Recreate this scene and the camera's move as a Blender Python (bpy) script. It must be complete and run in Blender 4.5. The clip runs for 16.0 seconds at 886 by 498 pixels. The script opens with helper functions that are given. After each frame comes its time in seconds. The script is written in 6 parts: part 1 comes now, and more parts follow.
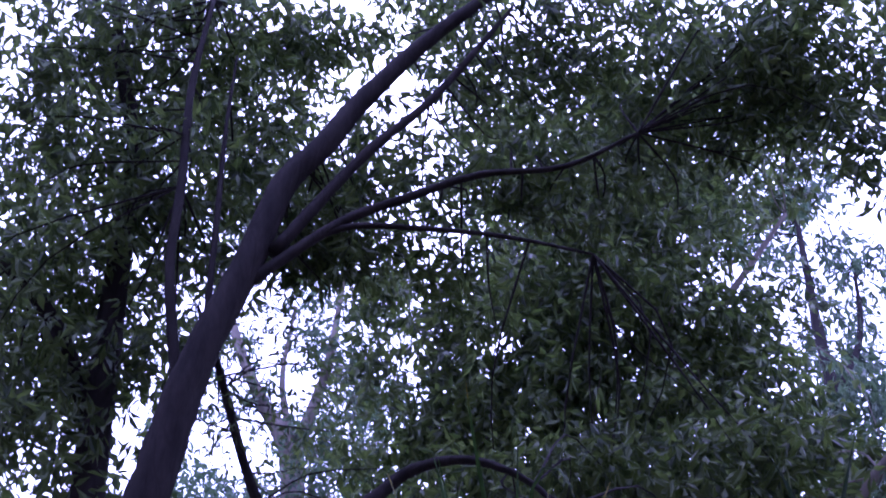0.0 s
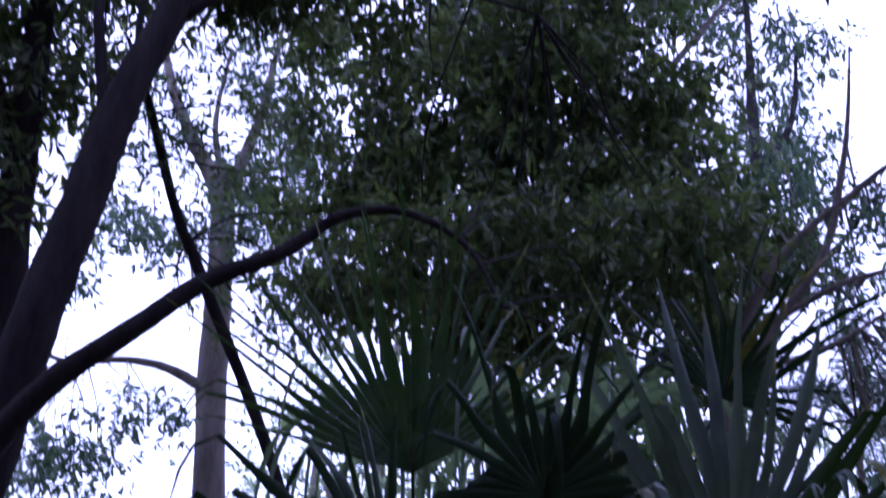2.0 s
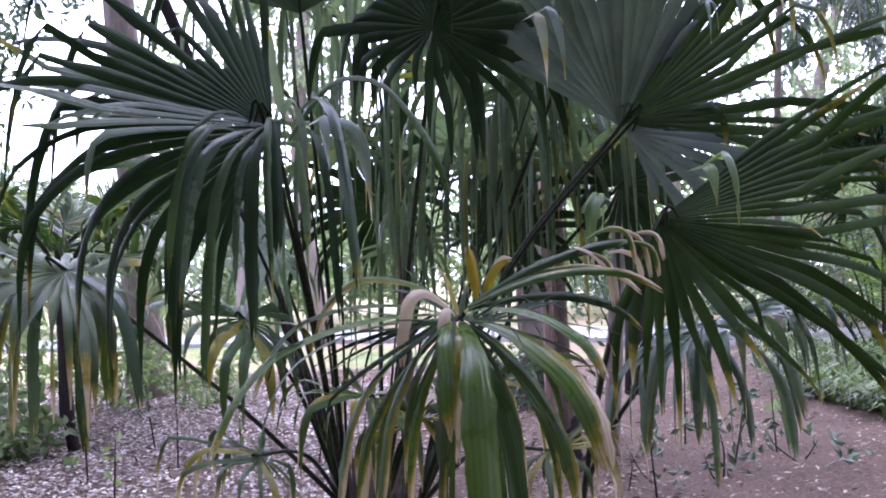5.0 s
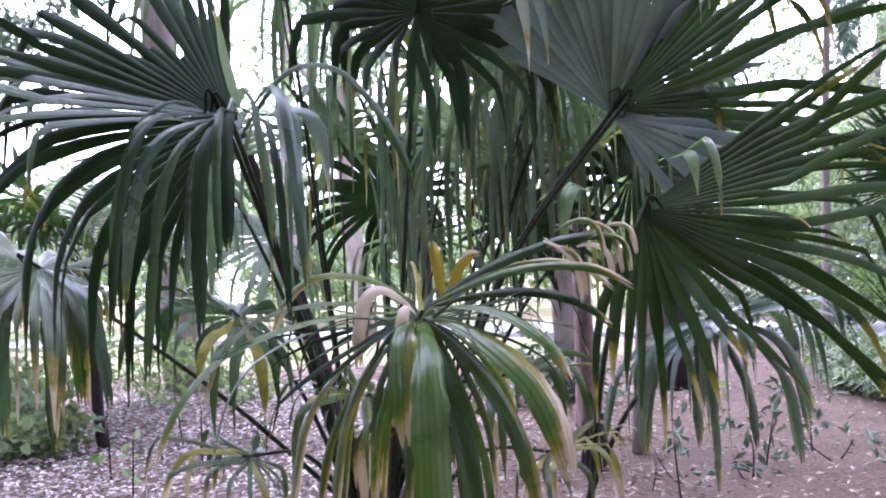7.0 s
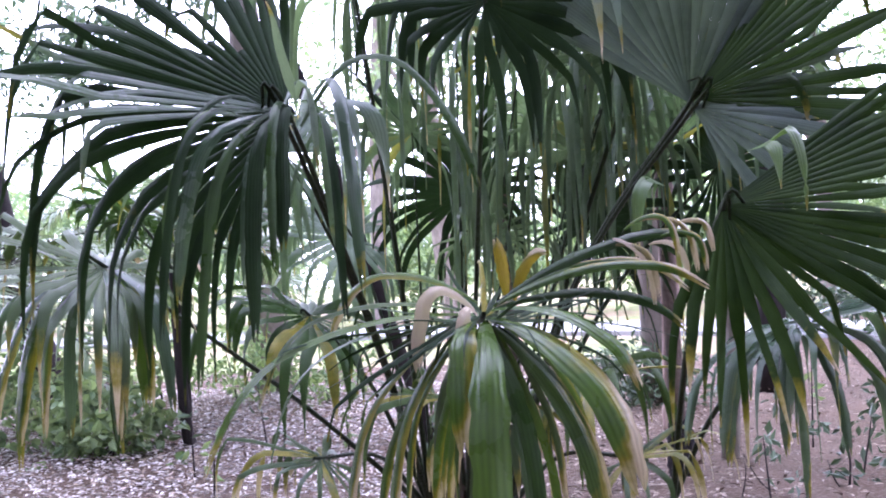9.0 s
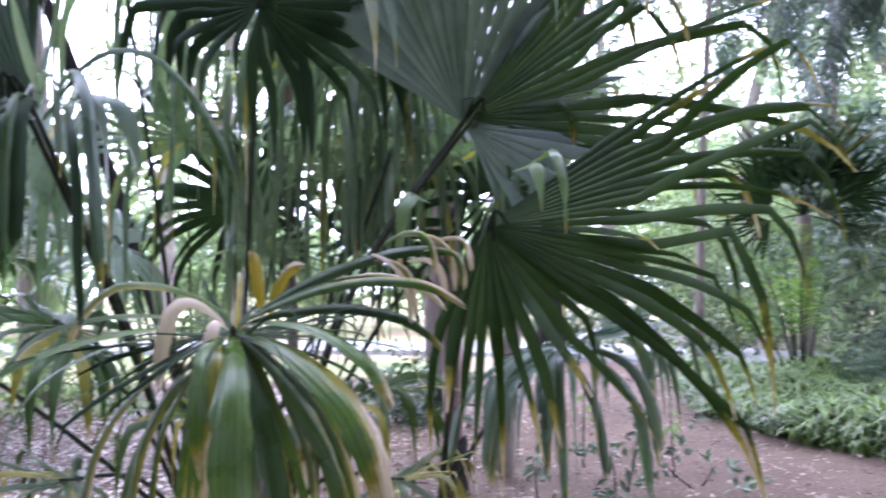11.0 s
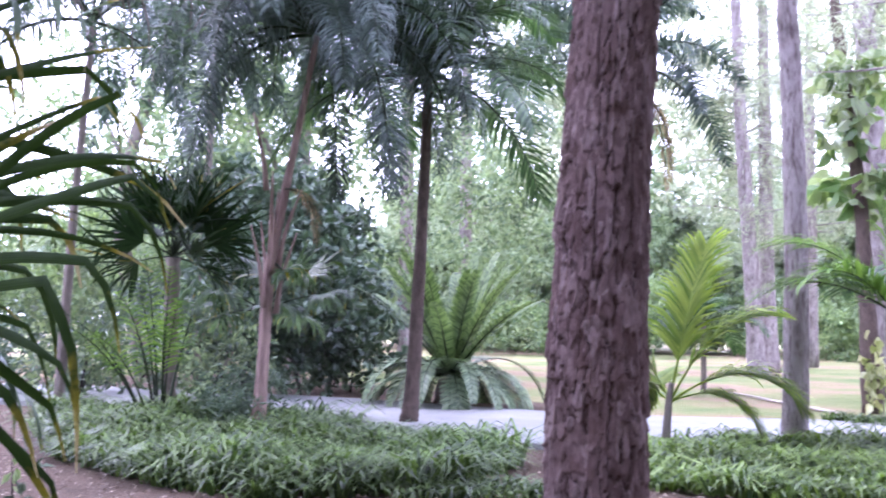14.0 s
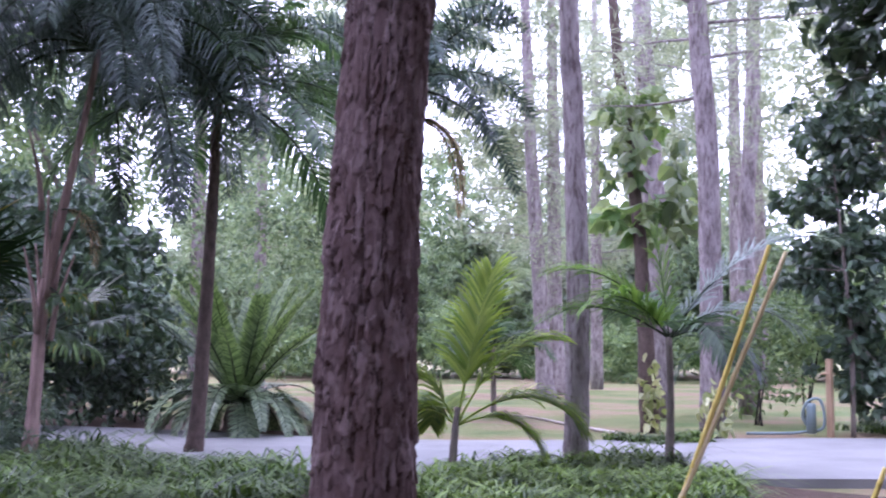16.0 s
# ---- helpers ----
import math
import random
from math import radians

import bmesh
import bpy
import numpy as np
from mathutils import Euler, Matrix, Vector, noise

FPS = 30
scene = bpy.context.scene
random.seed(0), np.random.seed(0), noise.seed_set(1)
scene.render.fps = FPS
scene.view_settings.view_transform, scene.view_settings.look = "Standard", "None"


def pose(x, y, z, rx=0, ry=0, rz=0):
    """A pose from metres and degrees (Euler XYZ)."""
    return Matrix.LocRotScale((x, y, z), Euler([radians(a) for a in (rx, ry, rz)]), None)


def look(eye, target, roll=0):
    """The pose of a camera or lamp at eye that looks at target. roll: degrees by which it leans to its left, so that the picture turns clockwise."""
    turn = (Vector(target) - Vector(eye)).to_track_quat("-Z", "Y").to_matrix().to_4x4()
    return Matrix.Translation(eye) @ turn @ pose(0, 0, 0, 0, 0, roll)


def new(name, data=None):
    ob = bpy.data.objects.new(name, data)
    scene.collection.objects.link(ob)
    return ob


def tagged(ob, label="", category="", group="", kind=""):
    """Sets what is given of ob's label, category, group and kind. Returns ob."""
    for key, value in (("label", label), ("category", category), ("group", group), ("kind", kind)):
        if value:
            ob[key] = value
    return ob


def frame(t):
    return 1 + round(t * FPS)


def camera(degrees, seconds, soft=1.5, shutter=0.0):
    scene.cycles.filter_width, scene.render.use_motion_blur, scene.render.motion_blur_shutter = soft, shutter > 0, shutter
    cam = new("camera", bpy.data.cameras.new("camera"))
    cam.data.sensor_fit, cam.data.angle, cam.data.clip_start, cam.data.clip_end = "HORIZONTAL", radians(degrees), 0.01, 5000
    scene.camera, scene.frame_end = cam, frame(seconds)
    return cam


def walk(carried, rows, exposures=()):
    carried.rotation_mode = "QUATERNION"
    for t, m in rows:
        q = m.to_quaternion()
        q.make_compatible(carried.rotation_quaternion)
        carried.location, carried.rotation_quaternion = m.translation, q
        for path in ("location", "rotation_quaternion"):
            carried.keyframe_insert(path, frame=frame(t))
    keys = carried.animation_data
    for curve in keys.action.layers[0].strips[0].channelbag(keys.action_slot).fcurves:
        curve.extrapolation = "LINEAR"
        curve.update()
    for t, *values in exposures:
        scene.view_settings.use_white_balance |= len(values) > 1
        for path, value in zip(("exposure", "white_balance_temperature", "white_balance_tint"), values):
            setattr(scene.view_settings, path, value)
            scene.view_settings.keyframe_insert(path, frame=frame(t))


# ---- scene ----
# ---- camera ----
cam = camera(43.94, 16.0, soft=1.9, shutter=0.5)


def aim(x, y, z, yaw, tilt, roll):
    """A camera pose: eye in metres, heading clockwise from north, tilt upwards and roll in degrees."""
    a, b = radians(yaw), radians(tilt)
    return look((x, y, z), (x + math.sin(a) * math.cos(b), y + math.cos(a) * math.cos(b), z + math.sin(b)), roll)


ROWS = [
    (0.0, -0.188, -0.278, 1.651, -6.62, 36.00, -1.89),
    (0.5, -0.198, -0.283, 1.656, -5.93, 34.20, -1.71),
    (1.0, -0.198, -0.291, 1.657, -5.03, 31.99, -1.36),
    (1.5, -0.182, -0.269, 1.642, -4.09, 28.47, -0.57),
    (2.0, -0.164, -0.237, 1.621, -3.08, 23.44, 0.36),
    (2.5, -0.146, -0.206, 1.601, -2.12, 17.42, 1.11),
    (3.0, -0.117, -0.191, 1.588, -1.44, 11.51, 0.79),
    (3.5, -0.099, -0.133, 1.583, -0.69, 7.13, 0.56),
    (4.0, -0.091, -0.123, 1.569, 0.01, 4.34, -0.33),
    (4.5, -0.049, -0.067, 1.538, 0.23, 2.74, -1.43),
    (5.0, 0.002, 0.001, 1.501, 0.05, 1.49, -2.52),
    (7.5, 0.288, 0.206, 1.491, -5.47, 1.37, -2.95),
    (8.0, 0.275, 0.241, 1.493, -7.99, 1.46, -3.03),
    (10.5, 0.435, 0.422, 1.493, -2.49, 1.58, -0.98),
    (11.0, 0.427, 0.432, 1.482, 2.94, 2.04, -1.10),
    (11.5, 0.479, 0.384, 1.488, 8.22, 2.15, -0.48),
    (12.0, 0.519, 0.389, 1.505, 14.16, 2.23, 0.19),
    (12.5, 0.541, 0.379, 1.510, 20.23, 2.40, 0.56),
    (13.0, 0.542, 0.377, 1.510, 26.05, 2.82, 0.84),
    (13.5, 0.536, 0.385, 1.524, 30.96, 3.33, 0.74),
    (14.0, 0.572, 0.389, 1.523, 34.52, 3.83, 0.74),
    (14.5, 0.599, 0.378, 1.523, 37.28, 4.28, 0.55),
    (15.0, 0.625, 0.374, 1.523, 39.92, 4.70, 0.42),
    (15.5, 0.672, 0.379, 1.523, 42.48, 5.01, 0.39),
    (16.0, 0.721, 0.380, 1.526, 44.99, 5.24, 0.33),
]
EXPOSURES = [(0.0, 0.97, 4600, 55), (2.0, 0.2, 4700, 42), (3.0, 0.06, 4950, 31), (3.5, 0.5, 5200, 28), (5.0, 1.95, 5500, 30), (7.5, 2.44, 5500, 30), (11.0, 2.43, 5420, 22), (13.0, 2.47, 5400, 28), (15.0, 1.7, 5350, 32), (16.0, 1.45, 5350, 33)]
walk(cam, [(row[0], aim(*row[1:])) for row in ROWS], EXPOSURES)

# ---- light: an overcast sky ----
world = bpy.data.worlds.new("overcast_sky")
scene.world = world
world.use_nodes = True
wn, wl = world.node_tree.nodes, world.node_tree.links
sky = wn.new("ShaderNodeTexSky")
sky.sky_type, sky.sun_disc = "NISHITA", False
sky.sun_elevation, sky.sun_rotation = radians(55), radians(-10)
sky.air_density, sky.dust_density = 1.0, 4.0
cloud = wn.new("ShaderNodeMix")
cloud.data_type = "RGBA"
cloud.inputs["Factor"].default_value = 0.85
cloud.inputs["B"].default_value = (9.3, 9.1, 10.4, 1)
wl.new(sky.outputs["Color"], cloud.inputs["A"])
wl.new(cloud.outputs["Result"], wn["Background"].inputs["Color"])
wn["Background"].inputs["Strength"].default_value = 0.2
sun_lamp = bpy.data.lights.new("sun", "SUN")
sun_lamp.energy, sun_lamp.angle, sun_lamp.color = 0.6, radians(40), (1.0, 0.96, 0.92)
sun = new("sun", sun_lamp)
sun.matrix_world = look((0, 0, 30), Vector((0, 0, 30)) - Vector((math.sin(radians(-10)) * 0.57, math.cos(radians(-10)) * 0.57, 0.82)))

# ---- materials ----


class Nodes:
    """A small writer of node materials."""

    def __init__(self, name, rough=0.7, spec=0.3):
        self.mat = bpy.data.materials.new(name)
        self.mat.use_nodes = True
        self.t = self.mat.node_tree
        self.bsdf = self.t.nodes["Principled BSDF"]
        self.bsdf.inputs["Roughness"].default_value = rough
        self.bsdf.inputs["Specular IOR Level"].default_value = spec

    def put(self, kind, **values):
        n = self.t.nodes.new(kind)
        for k, v in values.items():
            n.inputs[k.replace("_", " ")].default_value = v
        return n

    def wire(self, a, b):
        self.t.links.new(a, b)

    def coords(self, scale=(1, 1, 1)):
        c = self.put("ShaderNodeTexCoord")
        m = self.put("ShaderNodeMapping", Scale=scale)
        self.wire(c.outputs["Object"], m.inputs["Vector"])
        return m.outputs["Vector"]

    def noise(self, scale, detail=5, stretch=(1, 1, 1), rough=0.6):
        n = self.put("ShaderNodeTexNoise", Scale=scale, Detail=detail, Roughness=rough)
        self.wire(self.coords(stretch), n.inputs["Vector"])
        return n.outputs["Fac"]

    def ramp(self, fac, stops):
        r = self.t.nodes.new("ShaderNodeValToRGB")
        e = r.color_ramp.elements
        while len(e) < len(stops):
            e.new(0.5)
        for el, (p, c) in zip(e, stops):
            el.position, el.color = p, (*c, 1)
        self.wire(fac, r.inputs["Fac"])
        return r.outputs["Color"]

    def level(self, fac, a, b, to0=0.0, to1=1.0):
        m = self.put("ShaderNodeMapRange")
        for k, v in zip(("From Min", "From Max", "To Min", "To Max"), (a, b, to0, to1)):
            m.inputs[k].default_value = v
        self.wire(fac, m.inputs["Value"])
        return m.outputs["Result"]

    def mix(self, fac, a, b, kind="MIX"):
        m = self.t.nodes.new("ShaderNodeMix")
        m.data_type, m.blend_type = "RGBA", kind
        for key, v in (("Factor", fac), ("A", a), ("B", b)):
            if isinstance(v, (int, float)):
                m.inputs[key].default_value = v
            elif isinstance(v, tuple):
                m.inputs[key].default_value = (*v, 1)
            else:
                self.wire(v, m.inputs[key])
        return m.outputs["Result"]

    def math(self, op, a, b=0.5):
        m = self.t.nodes.new("ShaderNodeMath")
        m.operation = op
        for i, v in enumerate((a, b)):
            if isinstance(v, (int, float)):
                m.inputs[i].default_value = v
            else:
                self.wire(v, m.inputs[i])
        return m.outputs["Value"]

    def attr(self, name):
        a = self.t.nodes.new("ShaderNodeAttribute")
        a.attribute_name = name
        return a.outputs["Fac"]

    def island(self):
        return self.t.nodes.new("ShaderNodeNewGeometry").outputs["Random Per Island"]

    def one(self):
        return self.t.nodes.new("ShaderNodeObjectInfo").outputs["Random"]

    def bump(self, height, strength=0.4, distance=0.01):
        b = self.put("ShaderNodeBump", Strength=strength, Distance=distance)
        self.wire(height, b.inputs["Height"])
        self.wire(b.outputs["Normal"], self.bsdf.inputs["Normal"])

    def color(self, out, thin=0.0):
        self.wire(out, self.bsdf.inputs["Base Color"])
        if thin:
            tr = self.t.nodes.new("ShaderNodeBsdfTranslucent")
            self.wire(self.mix(1.0, out, (1.25, 1.35, 0.7), "MULTIPLY"), tr.inputs["Color"])
            ms = self.put("ShaderNodeMixShader", Fac=thin)
            self.wire(self.bsdf.outputs[0], ms.inputs[1])
            self.wire(tr.outputs[0], ms.inputs[2])
            self.wire(ms.outputs[0], self.t.nodes["Material Output"].inputs["Surface"])
        return self.mat


def leaf_material(name, dark, light, rough=0.45, thin=0.3, spec=0.4):
    """Small leaves: each its own tone, with a coarse drift of colour over the crown."""
    n = Nodes(name, rough, spec)
    a = n.ramp(n.island(), [(0.0, dark), (1.0, light)])
    drift = n.level(n.noise(0.45, 3), 0.32, 0.68, 0.4, 1.4)
    return n.color(n.mix(1.0, a, n.mix(drift, (0, 0, 0), (1, 1, 1)), "MULTIPLY"), thin)


def frond_material(name, dark, light, tip_from=0.8, rough=0.3, thin=0.2, gloss=0.5):
    """Fan leaves: ribs, dry yellow and brown tips, some segments yellowing."""
    n = Nodes(name, rough, gloss)
    green = n.ramp(n.noise(4.0, 4), [(0.3, dark), (0.75, light)])
    green = n.mix(n.level(n.attr("tone"), 0, 1, 0, 0.75), green, light)
    sick = n.level(n.math("ADD", n.attr("sick"), n.math("MULTIPLY", n.noise(15, 4), 1.1)), 0.95, 1.6, 0.0, 0.75)
    green = n.mix(sick, green, (0.33, 0.27, 0.03))
    wob = n.math("ADD", n.attr("along"), n.math("MULTIPLY", n.math("SUBTRACT", n.noise(14, 3), 0.5), 0.35))
    wob = n.math("ADD", wob, n.math("MULTIPLY", n.attr("sick"), 0.34))
    wob = n.math("SUBTRACT", wob, n.math("MULTIPLY", n.attr("tone"), 0.2))
    c = n.mix(n.level(wob, tip_from, tip_from + 0.1), green, (0.24, 0.2, 0.03))
    c = n.mix(n.level(wob, tip_from + 0.1, tip_from + 0.22), c, (0.56, 0.45, 0.33))
    rib = n.math("SINE", n.math("MULTIPLY", n.attr("across"), 17.0))
    c = n.mix(n.level(rib, -1.0, 1.0, 0.22, 0.0), c, (0.006, 0.012, 0.004))
    streak = n.level(n.noise(3.0, 5), 0.4, 0.7, rough - 0.1, rough + 0.2)
    n.wire(streak, n.bsdf.inputs["Roughness"])
    n.bump(rib, 0.18, 0.003)
    return n.color(c, thin)


def bark_material(name, dark, light, scale=9, stretch=(1, 1, 0.25), rough=0.9):
    n = Nodes(name, rough, 0.15)
    a = n.noise(scale, 8, stretch, 0.7)
    c = n.ramp(a, [(0.28, dark), (0.7, light)])
    c = n.mix(n.level(n.noise(1.7, 3), 0.45, 0.75, 0, 0.5), c, tuple(0.5 * (d + q) * 0.8 for d, q in zip(dark, light)))
    flake = n.put("ShaderNodeTexVoronoi", Scale=scale * 1.6)
    flake.feature = "DISTANCE_TO_EDGE"
    flake.inputs["Randomness"].default_value = 1.0
    n.wire(n.coords((1, 1, stretch[2] * 1.4)), flake.inputs["Vector"])
    c = n.mix(n.level(flake.outputs["Distance"], 0.0, 0.12, 0.12, 0.0), c, tuple(d * 0.6 for d in dark))
    n.bump(n.math("ADD", a, n.level(flake.outputs["Distance"], 0.0, 0.15, 0.0, 0.15)), 0.8, 0.02)
    return n.color(c)


M = {}
M["fan"] = frond_material("fan_leaf_green", (0.013, 0.03, 0.009), (0.052, 0.1, 0.028), 0.93, 0.34, 0.3, 0.35)
# Darker copy of the fan leaf, with the shade put into its colour.
M["fan_shade"] = frond_material("fan_leaf_shaded", (0.008, 0.018, 0.008), (0.028, 0.055, 0.022), 0.94, 0.45, 0.15, 0.15)
M["fan_gloss"] = frond_material("fan_leaf_glossy", (0.03, 0.055, 0.035), (0.09, 0.14, 0.09), 0.9, 0.24, 0.3, 0.7)
M["fan_grey_green"] = frond_material("fan_leaf_dull_green", (0.045, 0.075, 0.05), (0.13, 0.185, 0.125), 0.9, 0.3, 0.45)
M["fan_pale"] = frond_material("fan_leaf_grey_green", (0.065, 0.1, 0.07), (0.17, 0.225, 0.165), 0.95, 0.3, 0.5)
M["fan_dry"] = frond_material("fan_leaf_yellowing", (0.02, 0.045, 0.01), (0.075, 0.125, 0.028), 0.88, 0.34, 0.25, 0.4)
M["fan_withered"] = frond_material("fan_leaf_withered", (0.02, 0.042, 0.014), (0.07, 0.11, 0.04), 0.68, 0.42, 0.2)
# Fan leaf darkened for its shaded underside; the yellow tips are its own.
M["fan_side"] = frond_material("fan_leaf_shaded_yellow_tipped", (0.01, 0.022, 0.006), (0.036, 0.066, 0.015), 0.79, 0.48, 0.25, 0.1)
M["fan_silver"] = frond_material("fan_leaf_silver", (0.052, 0.074, 0.064), (0.13, 0.165, 0.145), 0.94, 0.42, 0.35, 0.25)
M["fan_tipped"] = frond_material("fan_leaf_tipped", (0.035, 0.08, 0.014), (0.11, 0.18, 0.035), 0.84, 0.3, 0.3, 0.45)
M["fan_yellow"] = frond_material("fan_leaf_yellow", (0.2, 0.15, 0.01), (0.52, 0.37, 0.03), 0.85, 0.42, 0.25)
M["fan_brown"] = frond_material("fan_leaf_brown", (0.06, 0.07, 0.02), (0.28, 0.19, 0.06), 0.6, 0.42, 0.2)
M["fan_light"] = frond_material("fan_leaf_light_green", (0.05, 0.1, 0.025), (0.13, 0.2, 0.07), 0.75, 0.42, 0.3)
M["fan_grey"] = frond_material("fan_leaf_grey", (0.1, 0.14, 0.12), (0.22, 0.28, 0.24), 0.7, 0.3, 0.3)
M["dry_tip"] = leaf_material("dry_leaf_tip", (0.42, 0.32, 0.23), (0.66, 0.56, 0.46), 0.7, 0.25, 0.2)
M["petiole"] = bark_material("petiole_skin", (0.012, 0.018, 0.01), (0.035, 0.05, 0.022), 12, (1, 1, 0.1), 0.5)
n = Nodes("pine_bark", 0.9, 0.14)
plate = n.ramp(n.attr("plate"), [(0.0, (0.105, 0.066, 0.062)), (0.5, (0.185, 0.13, 0.125)), (1.0, (0.34, 0.265, 0.26))])
plate = n.mix(n.level(n.noise(40, 6, (1, 1, 0.7)), 0.4, 0.7, 0.0, 0.4), plate, (0.065, 0.036, 0.034))
plate = n.mix(n.level(n.noise(3, 3), 0.5, 0.75, 0, 0.35), plate, (0.15, 0.085, 0.065))
# Cracks are dark, and shade is painted into the crevices round each flake.
plate = n.mix(n.level(n.attr("crack_shade"), 0.05, 0.5, 0.8, 0.0), plate, (0.042, 0.024, 0.025))
n.bump(n.noise(60, 6, (1, 1, 0.8), 0.75), 0.5, 0.008)
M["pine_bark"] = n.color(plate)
n = Nodes("grey_pine_bark", 0.92, 0.12)
pale = n.ramp(n.noise(5, 8, (1, 1, 0.35), 0.75), [(0.32, (0.11, 0.09, 0.088)), (0.5, (0.29, 0.25, 0.245)), (0.72, (0.45, 0.4, 0.392))])
pale = n.mix(n.level(n.noise(22, 5, (1, 1, 0.25)), 0.5, 0.66, 0.0, 0.75), pale, (0.07, 0.045, 0.042))
n.bump(n.noise(14, 8, (1, 1, 0.3), 0.75), 1.0, 0.04)
M["far_pine"] = n.color(pale)
M["dark_bark"] = bark_material("dark_bark", (0.01, 0.008, 0.009), (0.04, 0.032, 0.032), 7, (1, 1, 0.22))
M["grey_bark"] = bark_material("grey_bark", (0.1, 0.085, 0.075), (0.27, 0.23, 0.2), 6, (1, 1, 0.3))
M["palm_trunk"] = bark_material("palm_trunk", (0.045, 0.034, 0.03), (0.16, 0.12, 0.1), 10, (1, 1, 0.5))
M["split_trunk"] = bark_material("split_palm_trunk", (0.06, 0.035, 0.03), (0.46, 0.33, 0.29), 8, (1, 1, 0.12))
M["black_base"] = bark_material("black_root_base", (0.008, 0.007, 0.008), (0.03, 0.025, 0.025), 20)
M["canopy"] = leaf_material("canopy_leaf", (0.04, 0.062, 0.026), (0.145, 0.185, 0.07), 0.42, 0.45)
M["canopy_cool"] = leaf_material("canopy_leaf_cool", (0.04, 0.07, 0.05), (0.13, 0.19, 0.135), 0.42, 0.4)
# The next three are paled so that distance haze sits in the leaf colour.
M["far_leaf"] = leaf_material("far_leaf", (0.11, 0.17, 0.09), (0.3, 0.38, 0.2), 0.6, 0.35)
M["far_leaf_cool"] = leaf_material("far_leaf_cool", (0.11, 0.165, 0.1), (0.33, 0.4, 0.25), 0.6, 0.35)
M["far_leaf_haze_tint"] = leaf_material("haze_tinted_leaf", (0.3, 0.36, 0.26), (0.46, 0.52, 0.4), 0.7, 0.3, 0.2)
M["shrub"] = leaf_material("shrub_leaf", (0.035, 0.065, 0.04), (0.14, 0.2, 0.13), 0.35, 0.2, 0.5)
# Paler than real needles, to tint the distant canopy with haze.
M["needle"] = leaf_material("haze_paled_needles", (0.24, 0.28, 0.2), (0.5, 0.53, 0.42), 0.6, 0.3)
M["pinnate"] = leaf_material("pinnate_leaflet", (0.022, 0.052, 0.022), (0.09, 0.15, 0.065), 0.45, 0.3, 0.25)
M["pinnate_blue"] = leaf_material("blue_green_leaflet", (0.024, 0.045, 0.04), (0.12, 0.165, 0.145), 0.4, 0.25, 0.35)
M["pinnate_grey"] = leaf_material("grey_green_leaflet", (0.09, 0.13, 0.115), (0.28, 0.35, 0.31), 0.4, 0.2, 0.5)
M["pinnate_lime"] = leaf_material("lime_leaflet", (0.14, 0.24, 0.03), (0.42, 0.52, 0.09), 0.4, 0.45, 0.3)
M["pinnate_fresh"] = leaf_material("fresh_green_leaflet", (0.06, 0.13, 0.025), (0.22, 0.34, 0.08), 0.4, 0.4, 0.3)
M["cycad"] = leaf_material("cycad_leaflet", (0.07, 0.12, 0.06), (0.3, 0.38, 0.23), 0.35, 0.2, 0.5)
M["cycad_young"] = leaf_material("young_cycad_leaflet", (0.05, 0.09, 0.03), (0.22, 0.3, 0.13), 0.4, 0.3, 0.4)
M["grass"] = leaf_material("strap_grass", (0.016, 0.038, 0.01), (0.16, 0.24, 0.07), 0.38, 0.3, 0.35)
M["grass_light"] = leaf_material("light_strap_grass", (0.03, 0.065, 0.015), (0.24, 0.34, 0.09), 0.38, 0.35, 0.35)
M["vine"] = leaf_material("vine_leaf", (0.1, 0.19, 0.05), (0.5, 0.58, 0.34), 0.35, 0.35, 0.5)
M["vine_pale"] = leaf_material("variegated_vine_leaf", (0.3, 0.36, 0.12), (0.82, 0.8, 0.55), 0.35, 0.35, 0.5)
M["litter"] = leaf_material("dead_leaf", (0.09, 0.055, 0.035), (0.46, 0.37, 0.29), 0.55, 0.0, 0.4)
M["litter_pale"] = leaf_material("bleached_leaf", (0.18, 0.14, 0.125), (0.82, 0.77, 0.74), 0.5, 0.0, 0.5)
M["dead_frond"] = leaf_material("dead_frond", (0.12, 0.07, 0.035), (0.36, 0.25, 0.14), 0.7, 0.15, 0.2)
M["cane"] = bark_material("yellow_cane", (0.56, 0.44, 0.07), (0.74, 0.62, 0.2), 5, (1, 1, 0.2), 0.4)
M["cane_tan"] = bark_material("tan_cane", (0.56, 0.45, 0.2), (0.74, 0.64, 0.38), 5, (1, 1, 0.2), 0.4)
M["dead_branch"] = bark_material("bleached_branch", (0.36, 0.31, 0.27), (0.6, 0.54, 0.48), 9, (1, 1, 0.2))
M["timber"] = bark_material("stake_timber", (0.3, 0.2, 0.12), (0.5, 0.36, 0.24), 9, (1, 1, 0.1))
M["hose"] = Nodes("hose_plastic", 0.4, 0.5).mat
M["hose"].node_tree.nodes["Principled BSDF"].inputs["Base Color"].default_value = (0.2, 0.27, 0.28, 1)

n = Nodes("mulch_soil", 0.95, 0.15)
soil = n.ramp(n.noise(1.1, 4), [(0.3, (0.05, 0.032, 0.022)), (0.7, (0.108, 0.073, 0.053))])
soil = n.mix(n.level(n.noise(38, 6), 0.45, 0.7, 0, 0.7), soil, (0.23, 0.18, 0.145))
soil = n.mix(n.level(n.noise(90, 4), 0.55, 0.7, 0, 0.7), soil, (0.06, 0.04, 0.03))
n.bump(n.noise(45, 8), 0.9, 0.03)
M["mulch"] = n.color(soil)
n = Nodes("lawn_turf", 0.9, 0.15)
